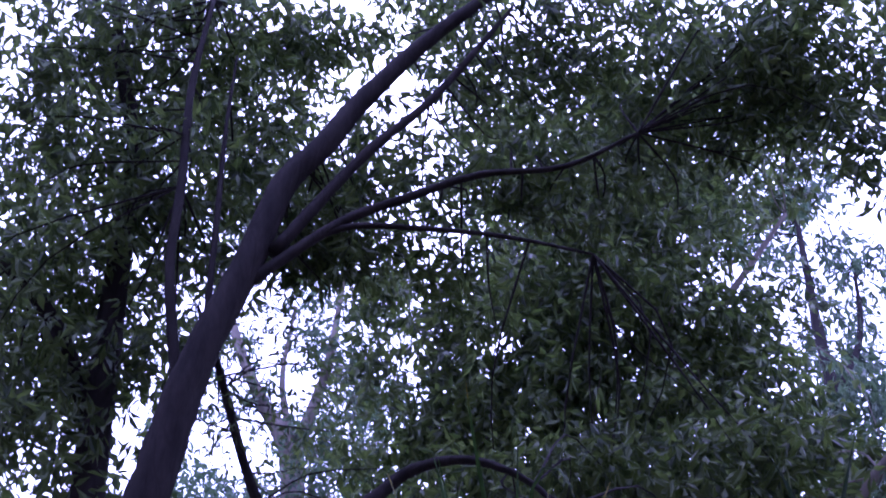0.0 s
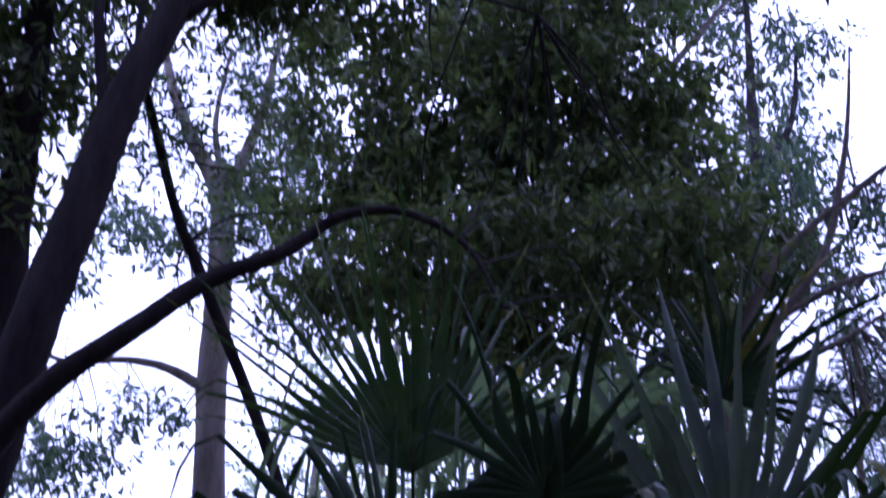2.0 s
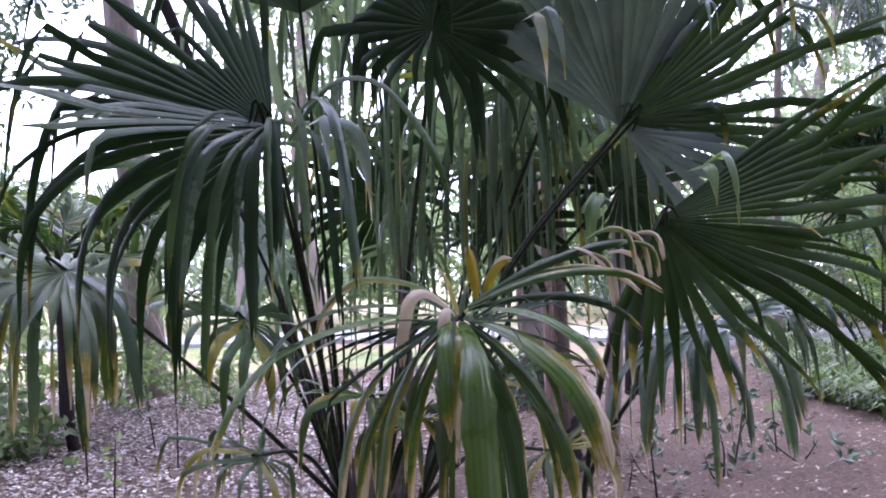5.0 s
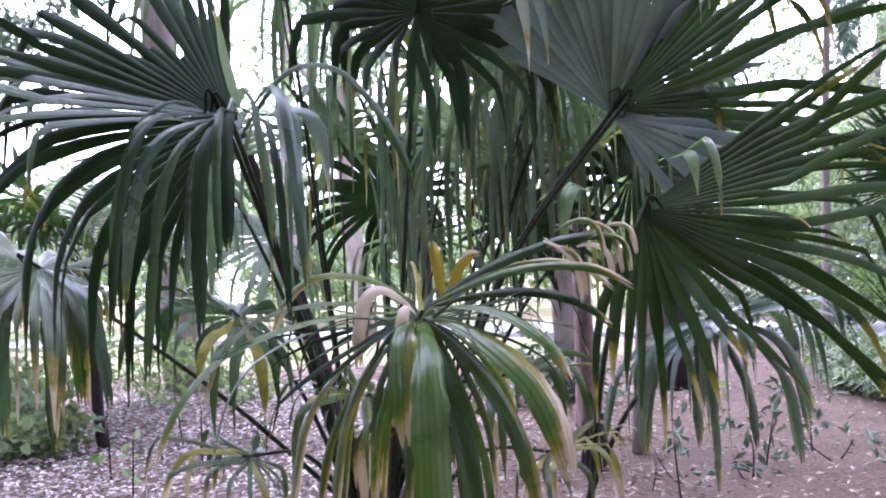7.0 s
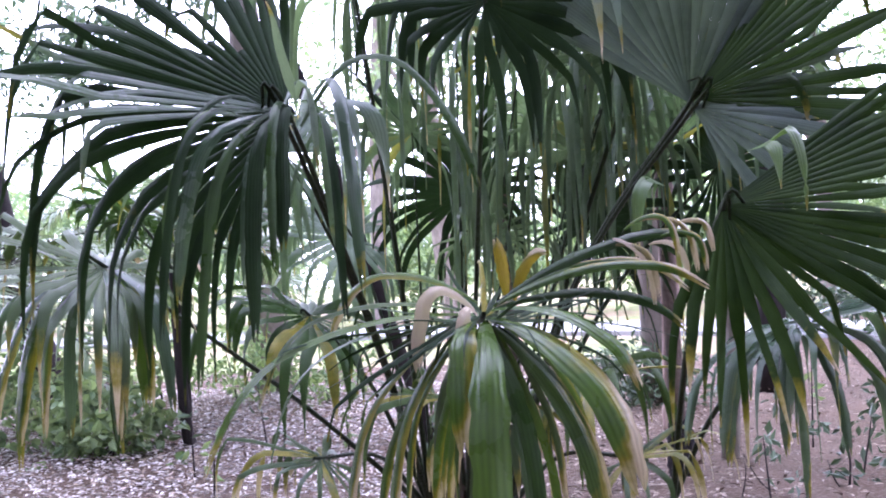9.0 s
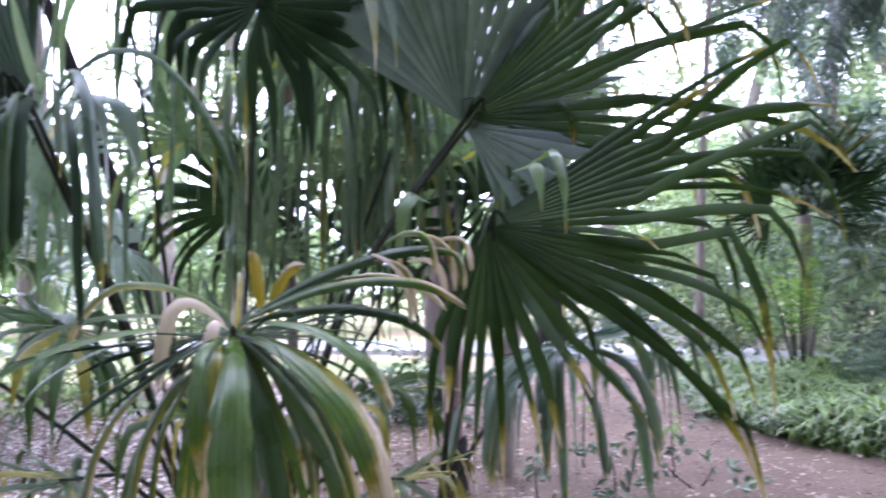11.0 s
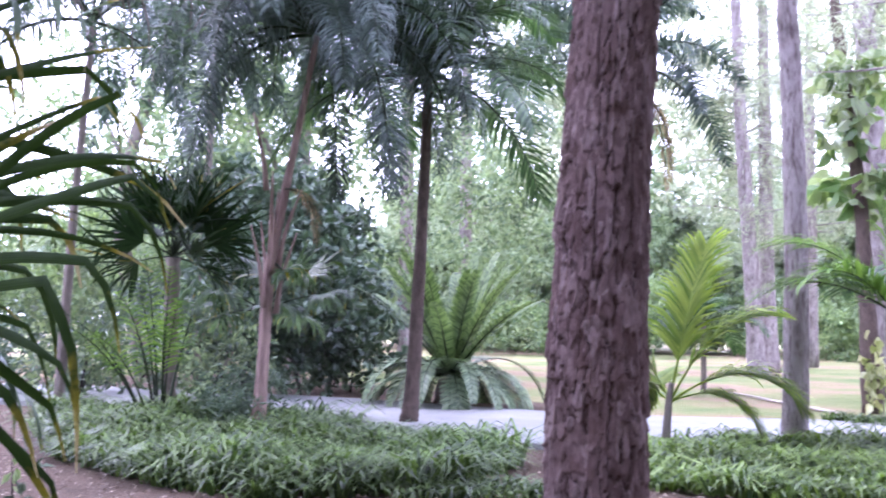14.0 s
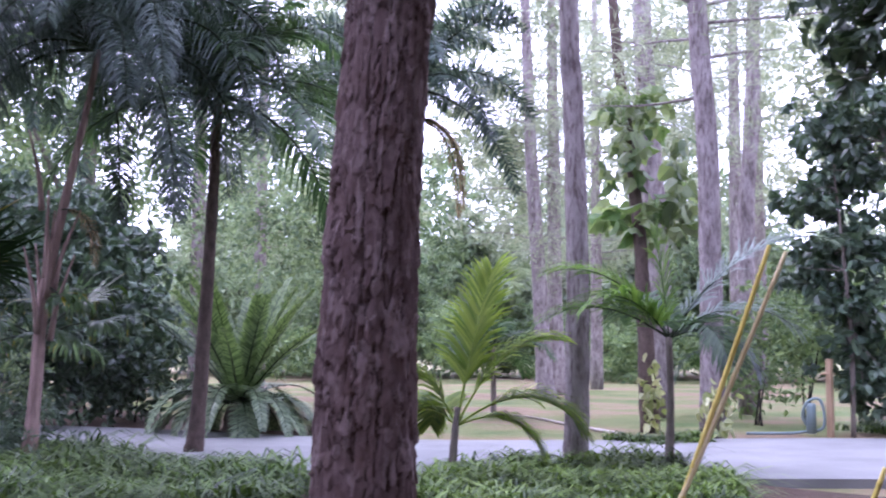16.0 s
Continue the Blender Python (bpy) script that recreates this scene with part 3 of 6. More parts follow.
# hub, root, axis, facing, length, seed, segments, half spread, droop, material, broken, yellowing, web, bow, fold, slimness
FRONDS = [
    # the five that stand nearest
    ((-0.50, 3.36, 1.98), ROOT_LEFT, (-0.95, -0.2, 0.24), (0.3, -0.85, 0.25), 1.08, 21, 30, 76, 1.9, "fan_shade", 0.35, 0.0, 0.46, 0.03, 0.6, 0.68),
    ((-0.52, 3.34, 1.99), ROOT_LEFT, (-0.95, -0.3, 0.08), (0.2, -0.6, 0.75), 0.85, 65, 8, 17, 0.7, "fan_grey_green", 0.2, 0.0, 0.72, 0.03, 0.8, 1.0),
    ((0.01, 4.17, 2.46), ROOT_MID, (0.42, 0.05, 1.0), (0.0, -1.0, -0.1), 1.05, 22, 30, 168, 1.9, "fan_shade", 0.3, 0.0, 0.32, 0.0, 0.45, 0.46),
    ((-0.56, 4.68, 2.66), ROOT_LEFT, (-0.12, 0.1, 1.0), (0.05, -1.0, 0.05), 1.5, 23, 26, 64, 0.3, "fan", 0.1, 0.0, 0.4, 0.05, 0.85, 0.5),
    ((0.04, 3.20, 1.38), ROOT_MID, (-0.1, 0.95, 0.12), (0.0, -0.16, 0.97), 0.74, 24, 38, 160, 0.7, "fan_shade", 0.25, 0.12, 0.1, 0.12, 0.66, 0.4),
    ((0.69, 4.10, 2.04), ROOT_RIGHT, (-0.12, 0.1, 1.0), (-0.2, -0.9, 0.05), 1.3, 25, 16, 46, 0.4, "fan_silver", 0.2, 0.0, 0.46, 0.1, 0.82, 0.85),
    # its other half, folded over and darkened in colour for its shade, and the pale ribs below the hub
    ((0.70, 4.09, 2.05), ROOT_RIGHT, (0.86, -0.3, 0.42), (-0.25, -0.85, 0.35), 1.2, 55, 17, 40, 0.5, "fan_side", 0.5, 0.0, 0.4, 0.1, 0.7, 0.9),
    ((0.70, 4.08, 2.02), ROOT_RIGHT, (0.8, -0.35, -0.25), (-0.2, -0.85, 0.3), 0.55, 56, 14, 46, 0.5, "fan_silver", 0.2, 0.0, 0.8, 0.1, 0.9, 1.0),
    # the one at the side, wide, its shaded underside put into the colour, and the low one behind it
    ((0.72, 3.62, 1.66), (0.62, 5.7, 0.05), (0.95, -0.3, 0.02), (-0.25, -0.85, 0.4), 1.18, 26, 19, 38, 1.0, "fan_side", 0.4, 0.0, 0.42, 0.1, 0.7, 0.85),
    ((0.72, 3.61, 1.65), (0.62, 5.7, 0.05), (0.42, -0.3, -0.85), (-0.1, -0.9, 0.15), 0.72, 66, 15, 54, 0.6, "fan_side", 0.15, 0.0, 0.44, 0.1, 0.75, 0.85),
    ((1.08, 4.60, 1.26), (0.52, 5.7, 0.05), (0.45, -0.75, 0.1), (0.0, -0.35, 0.95), 0.85, 27, 34, 160, 1.8, "fan_gloss", 0.2, 0.05, 0.42, 0.1, 0.45, 0.6),
    # low ones
    ((-1.39, 4.06, 1.59), ROOT_LEFT, (-0.75, -0.4, 0.2), (-0.1, -0.4, 0.9), 0.85, 28, 36, 160, 1.3, "fan_withered", 0.25, 0.05, 0.34, 0.02, 0.5, 0.85),
    ((-0.95, 5.2, 1.35), ROOT_LEFT, (-0.6, -0.5, 0.1), (0, -0.5, 0.8), 0.75, 35, 24, 160, 1.6, "fan", 0.2, 0.1, 0.34, 0.1, 0.5, 0.7),
    ((0.25, 5.35, 1.0), ROOT_RIGHT, (0.5, -0.6, 0.0), (0, -0.5, 0.8), 0.7, 36, 24, 160, 1.5, "fan_dry", 0.2, 0.3, 0.2, 0.1, 0.4, 0.6),
    ((-0.35, 5.2, 0.95), ROOT_MID, (-0.5, -0.7, 0.0), (0, -0.5, 0.8), 0.65, 37, 24, 160, 1.5, "fan_dry", 0.2, 0.3, 0.2, 0.1, 0.4, 0.6),
    ((-0.15, 5.5, 0.8), ROOT_MID, (0.1, -0.7, 0.3), (0, -0.6, 0.8), 0.8, 39, 20, 150, 1.8, "fan_withered", 0.3, 0.6, 0.15, 0.1, 0.35, 0.7),
    ((-0.85, 4.9, 0.75), ROOT_LEFT, (-0.7, -0.6, 0.1), (0, -0.5, 0.8), 0.6, 57, 20, 140, 1.6, "fan_withered", 0.3, 0.3, 0.15, 0.1, 0.4, 0.5),
    ((0.45, 5.0, 0.7), ROOT_RIGHT, (0.6, -0.6, 0.1), (0, -0.5, 0.8), 0.6, 58, 20, 140, 1.8, "fan_withered", 0.3, 0.5, 0.15, 0.1, 0.4, 0.5),
    # pale ones behind the dark one
    ((-1.15, 5.6, 2.15), ROOT_LEFT, (-0.8, -0.3, 0.35), (0.1, -0.75, 0.5), 1.0, 59, 30, 150, 0.9, "fan_grey_green", 0.1, 0.02, 0.3, 0.1, 0.6, 0.55),
    ((-1.0, 6.4, 1.75), ROOT_LEFT, (-0.6, -0.3, 0.1), (0.1, -0.6, 0.7), 0.9, 60, 28, 150, 1.4, "fan_grey_green", 0.1, 0.02, 0.3, 0.1, 0.5, 0.55),
    # darkened copies behind, between the stems, with the clump's inner shade in their colour
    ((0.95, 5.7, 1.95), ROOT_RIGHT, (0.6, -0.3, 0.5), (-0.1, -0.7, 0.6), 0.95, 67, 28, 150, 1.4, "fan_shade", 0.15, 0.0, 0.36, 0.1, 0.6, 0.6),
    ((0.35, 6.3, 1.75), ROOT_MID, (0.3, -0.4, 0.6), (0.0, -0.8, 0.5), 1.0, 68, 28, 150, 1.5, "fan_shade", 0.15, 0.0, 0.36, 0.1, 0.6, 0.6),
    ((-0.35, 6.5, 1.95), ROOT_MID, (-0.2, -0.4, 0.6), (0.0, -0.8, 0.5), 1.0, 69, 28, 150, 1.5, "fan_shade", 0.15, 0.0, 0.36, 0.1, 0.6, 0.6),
    # the tall ones behind, hanging like curtains
    ((-0.72, 5.3, 2.95), ROOT_LEFT, (-0.2, -0.5, 0.35), (0, -0.25, 1), 1.55, 41, 20, 165, 2.6, "fan_pale", 0.1, 0.04, 0.16, 0.05, 0.24, 0.16),
    ((-0.25, 5.6, 3.05), ROOT_MID, (0.1, -0.6, 0.35), (0, -0.25, 1), 1.7, 42, 20, 165, 2.6, "fan_pale", 0.1, 0.04, 0.16, 0.05, 0.24, 0.18),
    ((0.28, 5.3, 3.0), ROOT_MID, (0.1, -0.6, 0.35), (0, -0.25, 1), 1.7, 43, 20, 165, 2.6, "fan_pale", 0.1, 0.04, 0.16, 0.05, 0.24, 0.18),
    ((0.62, 5.6, 2.85), ROOT_RIGHT, (0.1, -0.6, 0.35), (0, -0.25, 1), 1.7, 44, 20, 165, 2.6, "fan_grey_green", 0.1, 0.04, 0.16, 0.05, 0.24, 0.18),
    ((0.05, 5.7, 2.6), ROOT_MID, (0.1, -0.6, 0.35), (0, -0.25, 1), 1.75, 52, 20, 165, 2.6, "fan_grey_green", 0.1, 0.04, 0.16, 0.05, 0.24, 0.18),
    ((0.5, 5.3, 2.45), ROOT_RIGHT, (0.1, -0.6, 0.35), (0, -0.25, 1), 1.6, 53, 20, 165, 2.6, "fan_grey_green", 0.1, 0.04, 0.16, 0.05, 0.24, 0.18),
    ((0.3, 5.9, 2.1), ROOT_RIGHT, (0.1, -0.6, 0.35), (0, -0.25, 1), 1.5, 54, 20, 165, 2.6, "fan_pale", 0.1, 0.04, 0.16, 0.05, 0.24, 0.18),
    ((-0.5, 5.6, 2.2), ROOT_LEFT, (-0.1, -0.6, 0.35), (0, -0.25, 1), 1.5, 61, 20, 165, 2.6, "fan_grey_green", 0.1, 0.04, 0.16, 0.05, 0.24, 0.16),
    ((0.1, 6.2, 2.25), ROOT_MID, (0.1, -0.6, 0.35), (0, -0.25, 1), 1.6, 62, 20, 165, 2.6, "fan_pale", 0.1, 0.04, 0.16, 0.05, 0.24, 0.18),
    ((0.75, 6.0, 2.1), ROOT_RIGHT, (0.1, -0.6, 0.35), (0, -0.25, 1), 1.5, 63, 20, 165, 2.6, "fan_grey_green", 0.1, 0.04, 0.16, 0.05, 0.24, 0.18),
    ((-0.2, 6.0, 1.7), ROOT_MID, (0.1, -0.6, 0.35), (0, -0.25, 1), 1.2, 64, 20, 165, 2.4, "fan_pale", 0.1, 0.04, 0.16, 0.05, 0.24, 0.16),
    ((0.86, 4.77, 3.02), ROOT_RIGHT, (0.45, 0.0, 0.9), (0, -1, 0.1), 1.0, 32, 22, 80, 0.6, "fan_shade", 0.15, 0.03, 0.3, 0.05, 0.7, 0.5),
]
CURTAIN = set(range(41, 55)) | {61, 62, 63, 64}
for hub, foot, axis, face, length, seed, segs, spread, droop, mat, broken, sick, web, bow, fold, slim in FRONDS:
    add_frond(palm, hub, foot, axis, face, length, seed, segs, spread, droop, mat, broken, sick, web, bow, 0.006 if seed in CURTAIN else 0.0105, fold, slim)

# broad single segments: start, axis, facing, length, half width, where it bends, sag, material, seed, yellowing
STRAPS = [
    ((0.02, 3.16, 1.37), (-0.02, -0.6, 0.05), (0, -0.2, 1), 0.44, 0.032, 0.3, 1.2, "fan_tipped", 251, 0.9),
    ((0.05, 3.15, 1.37), (0.06, -0.5, -0.1), (0, -0.2, 1), 0.80, 0.044, 0.25, 1.4, "fan_tipped", 252, 0.1),
    ((0.07, 3.15, 1.38), (0.55, -0.45, -0.12), (-0.2, -0.3, 1), 0.62, 0.04, 0.6, 0.8, "fan_tipped", 253, 0.95),
    ((0.07, 3.17, 1.36), (0.42, -0.35, -0.3), (-0.2, -0.3, 1), 0.62, 0.022, 0.6, 0.7, "fan_dry", 254, 0.5),
    ((0.06, 3.16, 1.35), (0.2, -0.4, -0.4), (-0.2, -0.3, 1), 0.75, 0.027, 0.3, 0.9, "fan", 255, 0.0),
    ((-0.02, 3.2, 1.36), (-0.3, -0.25, -0.35), (0, -0.4, 1), 0.6, 0.014, 0.4, 1.0, "fan_dry", 232, 0.9),
    ((-0.03, 3.2, 1.36), (-0.45, -0.2, -0.25), (0, -0.4, 1), 0.65, 0.014, 0.4, 1.0, "fan_dry", 233, 0.9),
    ((0.02, 3.18, 1.39), (-0.95, -0.3, 0.12), (0, -0.3, 1), 0.86, 0.022, 0.6, 0.75, "fan_tipped", 257, 0.1),
    ((0.02, 3.20, 1.39), (-0.85, -0.1, 0.3), (0, -0.4, 1), 0.7, 0.016, 0.6, 0.8, "fan_dry", 256, 0.3),
    ((0.0, 3.22, 1.38), (-0.9, 0.1, 0.05), (0, -0.4, 1), 0.75, 0.014, 0.6, 0.8, "fan", 235, 0.1),
    ((0.07, 3.17, 1.40), (0.85, -0.4, 0.12), (0, -0.3, 1), 0.48, 0.022, 0.75, 0.7, "fan_tipped", 258, 0.2),
    ((0.10, 3.30, 1.42), (-0.06, 0.02, 0.9), (0.2, -0.9, 0.2), 0.17, 0.015, 0.9, 0.4, "fan_yellow", 240, 0.4),
    ((0.12, 3.31, 1.42), (0.16, 0.02, 0.8), (0.3, -0.9, 0.25), 0.17, 0.013, 0.8, 1.0, "fan_yellow", 239, 0.8),
    ((0.02, 3.28, 1.42), (-0.85, -0.05, 0.62), (0.1, -0.6, 0.8), 0.5, 0.013, 0.55, 0.9, "fan_tipped", 243, 0.9),
    ((0.02, 3.2, 1.40), (-0.42, -0.25, 0.6), (0.2, -0.6, 0.6), 0.34, 0.017, 0.3, 2.0, "dry_tip", 242, 0.9),
    ((0.03, 3.18, 1.39), (-0.2, -0.4, 0.35), (0.2, -0.6, 0.6), 0.2, 0.016, 0.2, 2.2, "dry_tip", 245, 0.9),
    ((0.07, 3.22, 1.41), (0.78, -0.05, 0.55), (-0.1, -0.8, 0.5), 0.56, 0.014, 0.8, 0.35, "fan", 236, 0.2),
    ((0.07, 3.22, 1.41), (0.8, -0.12, 0.48), (-0.1, -0.8, 0.5), 0.54, 0.012, 0.7, 0.6, "fan_tipped", 237, 0.9),
    ((0.07, 3.22, 1.41), (0.82, -0.18, 0.4), (-0.1, -0.8, 0.5), 0.58, 0.012, 0.75, 0.4, "fan_tipped", 238, 0.6),
    ((0.07, 3.22, 1.40), (0.88, -0.1, 0.3), (-0.1, -0.8, 0.5), 0.52, 0.012, 0.75, 0.5, "fan", 234, 0.2),
]
rng = np.random.default_rng(27)
for q in range(13):
    dx = -0.42 + 0.06 * q + rng.normal() * 0.05
    STRAPS.append(((-0.48 + 0.2 * dx, 3.3 + rng.normal() * 0.05, 1.97 + rng.normal() * 0.02), (dx, -0.3 + rng.normal() * 0.2, rng.uniform(-0.1, 0.35)), (0.4 - dx, -0.5, 0.8), rng.uniform(0.5, 0.85), rng.uniform(0.01, 0.021), rng.uniform(0.05, 0.25), rng.uniform(1.1, 1.8), ("fan_shade", "fan", "fan_gloss")[q % 3], 270 + q, 0.1))
for q in range(7):
    STRAPS.append(((0.36 + 0.03 * q, 3.2 - 0.015 * (q % 3), 1.55 + 0.02 * (q % 4)), (0.7 + rng.normal() * 0.2, -0.25, 0.3 + rng.normal() * 0.2), (-0.1, -0.8, 0.5), rng.uniform(0.16, 0.26), 0.007, 0.45, 1.5, ("fan_brown", "dry_tip", "fan_tipped")[q % 3], 290 + q, 0.9))
# broad hanging segments of the two low leaves at the sides
for q in range(11):
    dx = -0.85 + 0.16 * q + rng.normal() * 0.06
    STRAPS.append(((-1.39 + 0.05 * dx, 4.03, 1.58), (dx, -0.35 + rng.normal() * 0.12, rng.uniform(-0.35, 0.05)), (0, -0.5, 0.85), rng.uniform(0.5, 0.78), rng.uniform(0.014, 0.024), rng.uniform(0.1, 0.35), rng.uniform(1.0, 1.7), ("fan", "fan_gloss", "fan_tipped")[q % 3], 310 + q, 0.15 + 0.6 * (q % 2)))
    STRAPS.append(((1.08 + 0.05 * dx, 4.56, 1.25), (dx + 0.1, -0.4 + rng.normal() * 0.12, rng.uniform(-0.3, 0.1)), (0, -0.5, 0.85), rng.uniform(0.42, 0.7), rng.uniform(0.013, 0.022), rng.uniform(0.2, 0.5), rng.uniform(0.9, 1.5), ("fan_gloss", "fan_pale", "fan_grey_green")[q % 3], 330 + q, 0.1 + 0.3 * (q % 2)))
# thin segments hanging under the yellowing leaf
for q in range(20):
    dx = -0.6 + 0.062 * q + rng.normal() * 0.05
    STRAPS.append(((0.05 + 0.08 * dx, 3.25, 1.35), (dx, rng.uniform(0.1, 0.7), rng.uniform(-0.7, -0.3)), (0, -0.8, 0.5), rng.uniform(0.5, 0.75), rng.uniform(0.007, 0.012), rng.uniform(0.3, 0.7), rng.uniform(0.6, 1.1), ("fan", "fan_dry", "fan_tipped", "fan_withered")[q % 4], 360 + q, rng.uniform(0.0, 0.7)))
for start, axis, face, length, half, bend, sag, mat, seed, ill in STRAPS:
    leaf_strap(palm, start, axis, face, length, half, bend, sag, mat, seed, ill)
hanging_piece(palm, (0.55, 3.5, 1.72), (-0.5, -0.5, 0.15), (0.1, -0.5, 0.8), 0.36, 3, 246, "fan_light", 0.2)
hanging_piece(palm, (0.78, 3.45, 1.80), (0.5, -0.5, 0.05), (0.1, -0.5, 0.8), 0.4, 2, 247, "fan_light", 0.45)
hanging_piece(palm, (-0.46, 3.3, 2.0), (0.1, -0.5, 0.3), (0.1, -0.5, 0.8), 0.36, 2, 248, "fan_grey", 0.15)
hanging_piece(palm, (-0.40, 3.36, 1.98), (0.45, -0.3, 0.1), (0.3, -0.5, 0.8), 0.62, 3, 249, "fan_grey", 0.15)
hanging_piece(palm, (0.32, 4.0, 2.42), (0.45, -0.3, 0.1), (0.3, -0.5, 0.8), 0.5, 2, 250, "fan_grey", 0.2)
for q in range(7):
    hanging_piece(palm, (0.95 + 0.09 * q, 3.85 - 0.02 * q, 2.42 + 0.03 * (q % 3)), (0.5, -0.5, 0.3), (0, -0.5, 0.8), 0.2 + 0.03 * (q % 3), 2, 260 + q, "fan_grey", 0.12)


def clump_stem(palm, foot, tips, seed):
    """The short woody foot and leaf bases of a clumping palm."""
    rng = np.random.default_rng(seed)
    for q in range(tips):
        a = rng.uniform(0, 2 * np.pi)
        o = np.array([math.cos(a), math.sin(a), 0]) * rng.uniform(0.02, 0.2)
        f = np.asarray(foot) + o
        v, g = tube([(*f, 0.05), (*(f + o * 0.3 + [0, 0, 0.2]), 0.04), (*(f + o * 0.8 + [0, 0, 0.5]), 0.018)], 7, 0.2, rng)
        mesh_object("leaf_base", v, g, "palm_trunk", palm, True)


clump_stem(palm, CLUMP, 12, 5)


def trunk_fan_palm(name_label, foot, height, radius, fronds, length, seed, material="fan", dead=0, rise=0.35, base_mat="palm_trunk"):
    """A fan palm on a slim trunk, its fronds all round the top."""
    rng = np.random.default_rng(seed)
    p = thing("fan_palm", foot, name_label, "palm", "fan palms on slim trunks")
    foot = np.asarray(foot, float)
    lean = np.array([rng.normal() * 0.05, rng.normal() * 0.05, 0])
    line = [(*foot, radius * 1.25), (*(foot + lean * 0.5 + [0, 0, height * 0.15]), radius), (*(foot + lean + [0, 0, height * 0.6]), radius * 0.9), (*(foot + lean + [0, 0, height]), radius * 1.05)]
    v, f = tube(smooth_line(line, 7), 12, 0.08, rng)
    mesh_object("trunk", v, f, base_mat, p, True)
    top = foot + lean + [0, 0, height]
    for k in range(fronds):
        a = k * 2.4 + rng.uniform(-0.3, 0.3)
        up = rng.uniform(-0.25, 1.0) + rise
        d = unit([math.cos(a), math.sin(a), up])
        hub = top + d * length * rng.uniform(0.9, 1.25)
        nrm = np.array([-math.cos(a) * up, -math.sin(a) * up, 1.0])
        add_frond(p, hub, top - [0, 0, 0.05], d + [0, 0, -0.15], nrm, length, seed * 50 + k, 24, 155, rng.uniform(1.0, 2.0), "fan_dry" if k < dead else material, 0.2, 0.04, 0.34, 0.06, 0.012)
    return p


right_palm = trunk_fan_palm("fan palm with a slim fibrous trunk and black foot", (0.9, 8.36, 0.0), 2.3, 0.06, 13, 0.85, 61, "fan_pale", 2)
rng = np.random.default_rng(2)
v, f = tube(smooth_line([(0.9, 8.36, -0.02, 0.105), (0.9, 8.36, 0.12, 0.1), (0.9, 8.36, 0.3, 0.09), (0.91, 8.36, 0.42, 0.07)], 5), 14, 0.1, rng)
mesh_object("black_foot", v, f, "black_base", right_palm, True)
left_palm = trunk_fan_palm("young fan palm with a thin dark trunk", (-3.55, 10.44, 0.0), 1.7, 0.055, 9, 0.75, 62, "fan", 2, 0.2, "dark_bark")
stiff = thing("fan_palm", (6.75, 16.74, 0.0), "stiff fan palm with a ringed grey trunk beyond the grass", "palm", "fan palms on slim trunks")
rng = np.random.default_rng(63)
STIFF = np.array([6.75, 16.74, 2.49])
line = [(STIFF[0], STIFF[1], z, 0.1 + (0.03 if k % 2 else 0.0)) for k, z in enumerate(np.arange(-0.05, STIFF[2], 0.12))]
v, f = tube(line, 12)
mesh_object("trunk", v, f, "grey_bark", stiff, True)
for k in range(20):
    a = k * 2.399
    up = -0.3 + 3.4 * k / 20
    d = unit([math.cos(a), math.sin(a), up])
    add_frond(stiff, STIFF + d * 0.55, STIFF, d, rng.normal(size=3), 1.2, 630 + k, 22, 62, 0.25, "fan_shade", 0.1, 0.02, 0.3, 0.03, 0.012)
trunk_fan_palm("fan palm half hidden behind the clump", (-0.3, 9.4, 0.0), 3.3, 0.05, 5, 0.85, 65, "fan_pale", 1)
trunk_fan_palm("fan palm half hidden behind the clump", (1.00, 10.48, 0.0), 3.9, 0.09, 6, 0.9, 66, "fan_pale", 1, 0.35, "split_trunk")

trunk_fan_palm("small blue-green fan palm behind the split-trunk palm", (7.75, 15.5, 0.0), 1.7, 0.05, 9, 0.75, 67, "fan_grey_green", 1, 0.1)

# ---- feather palms ----


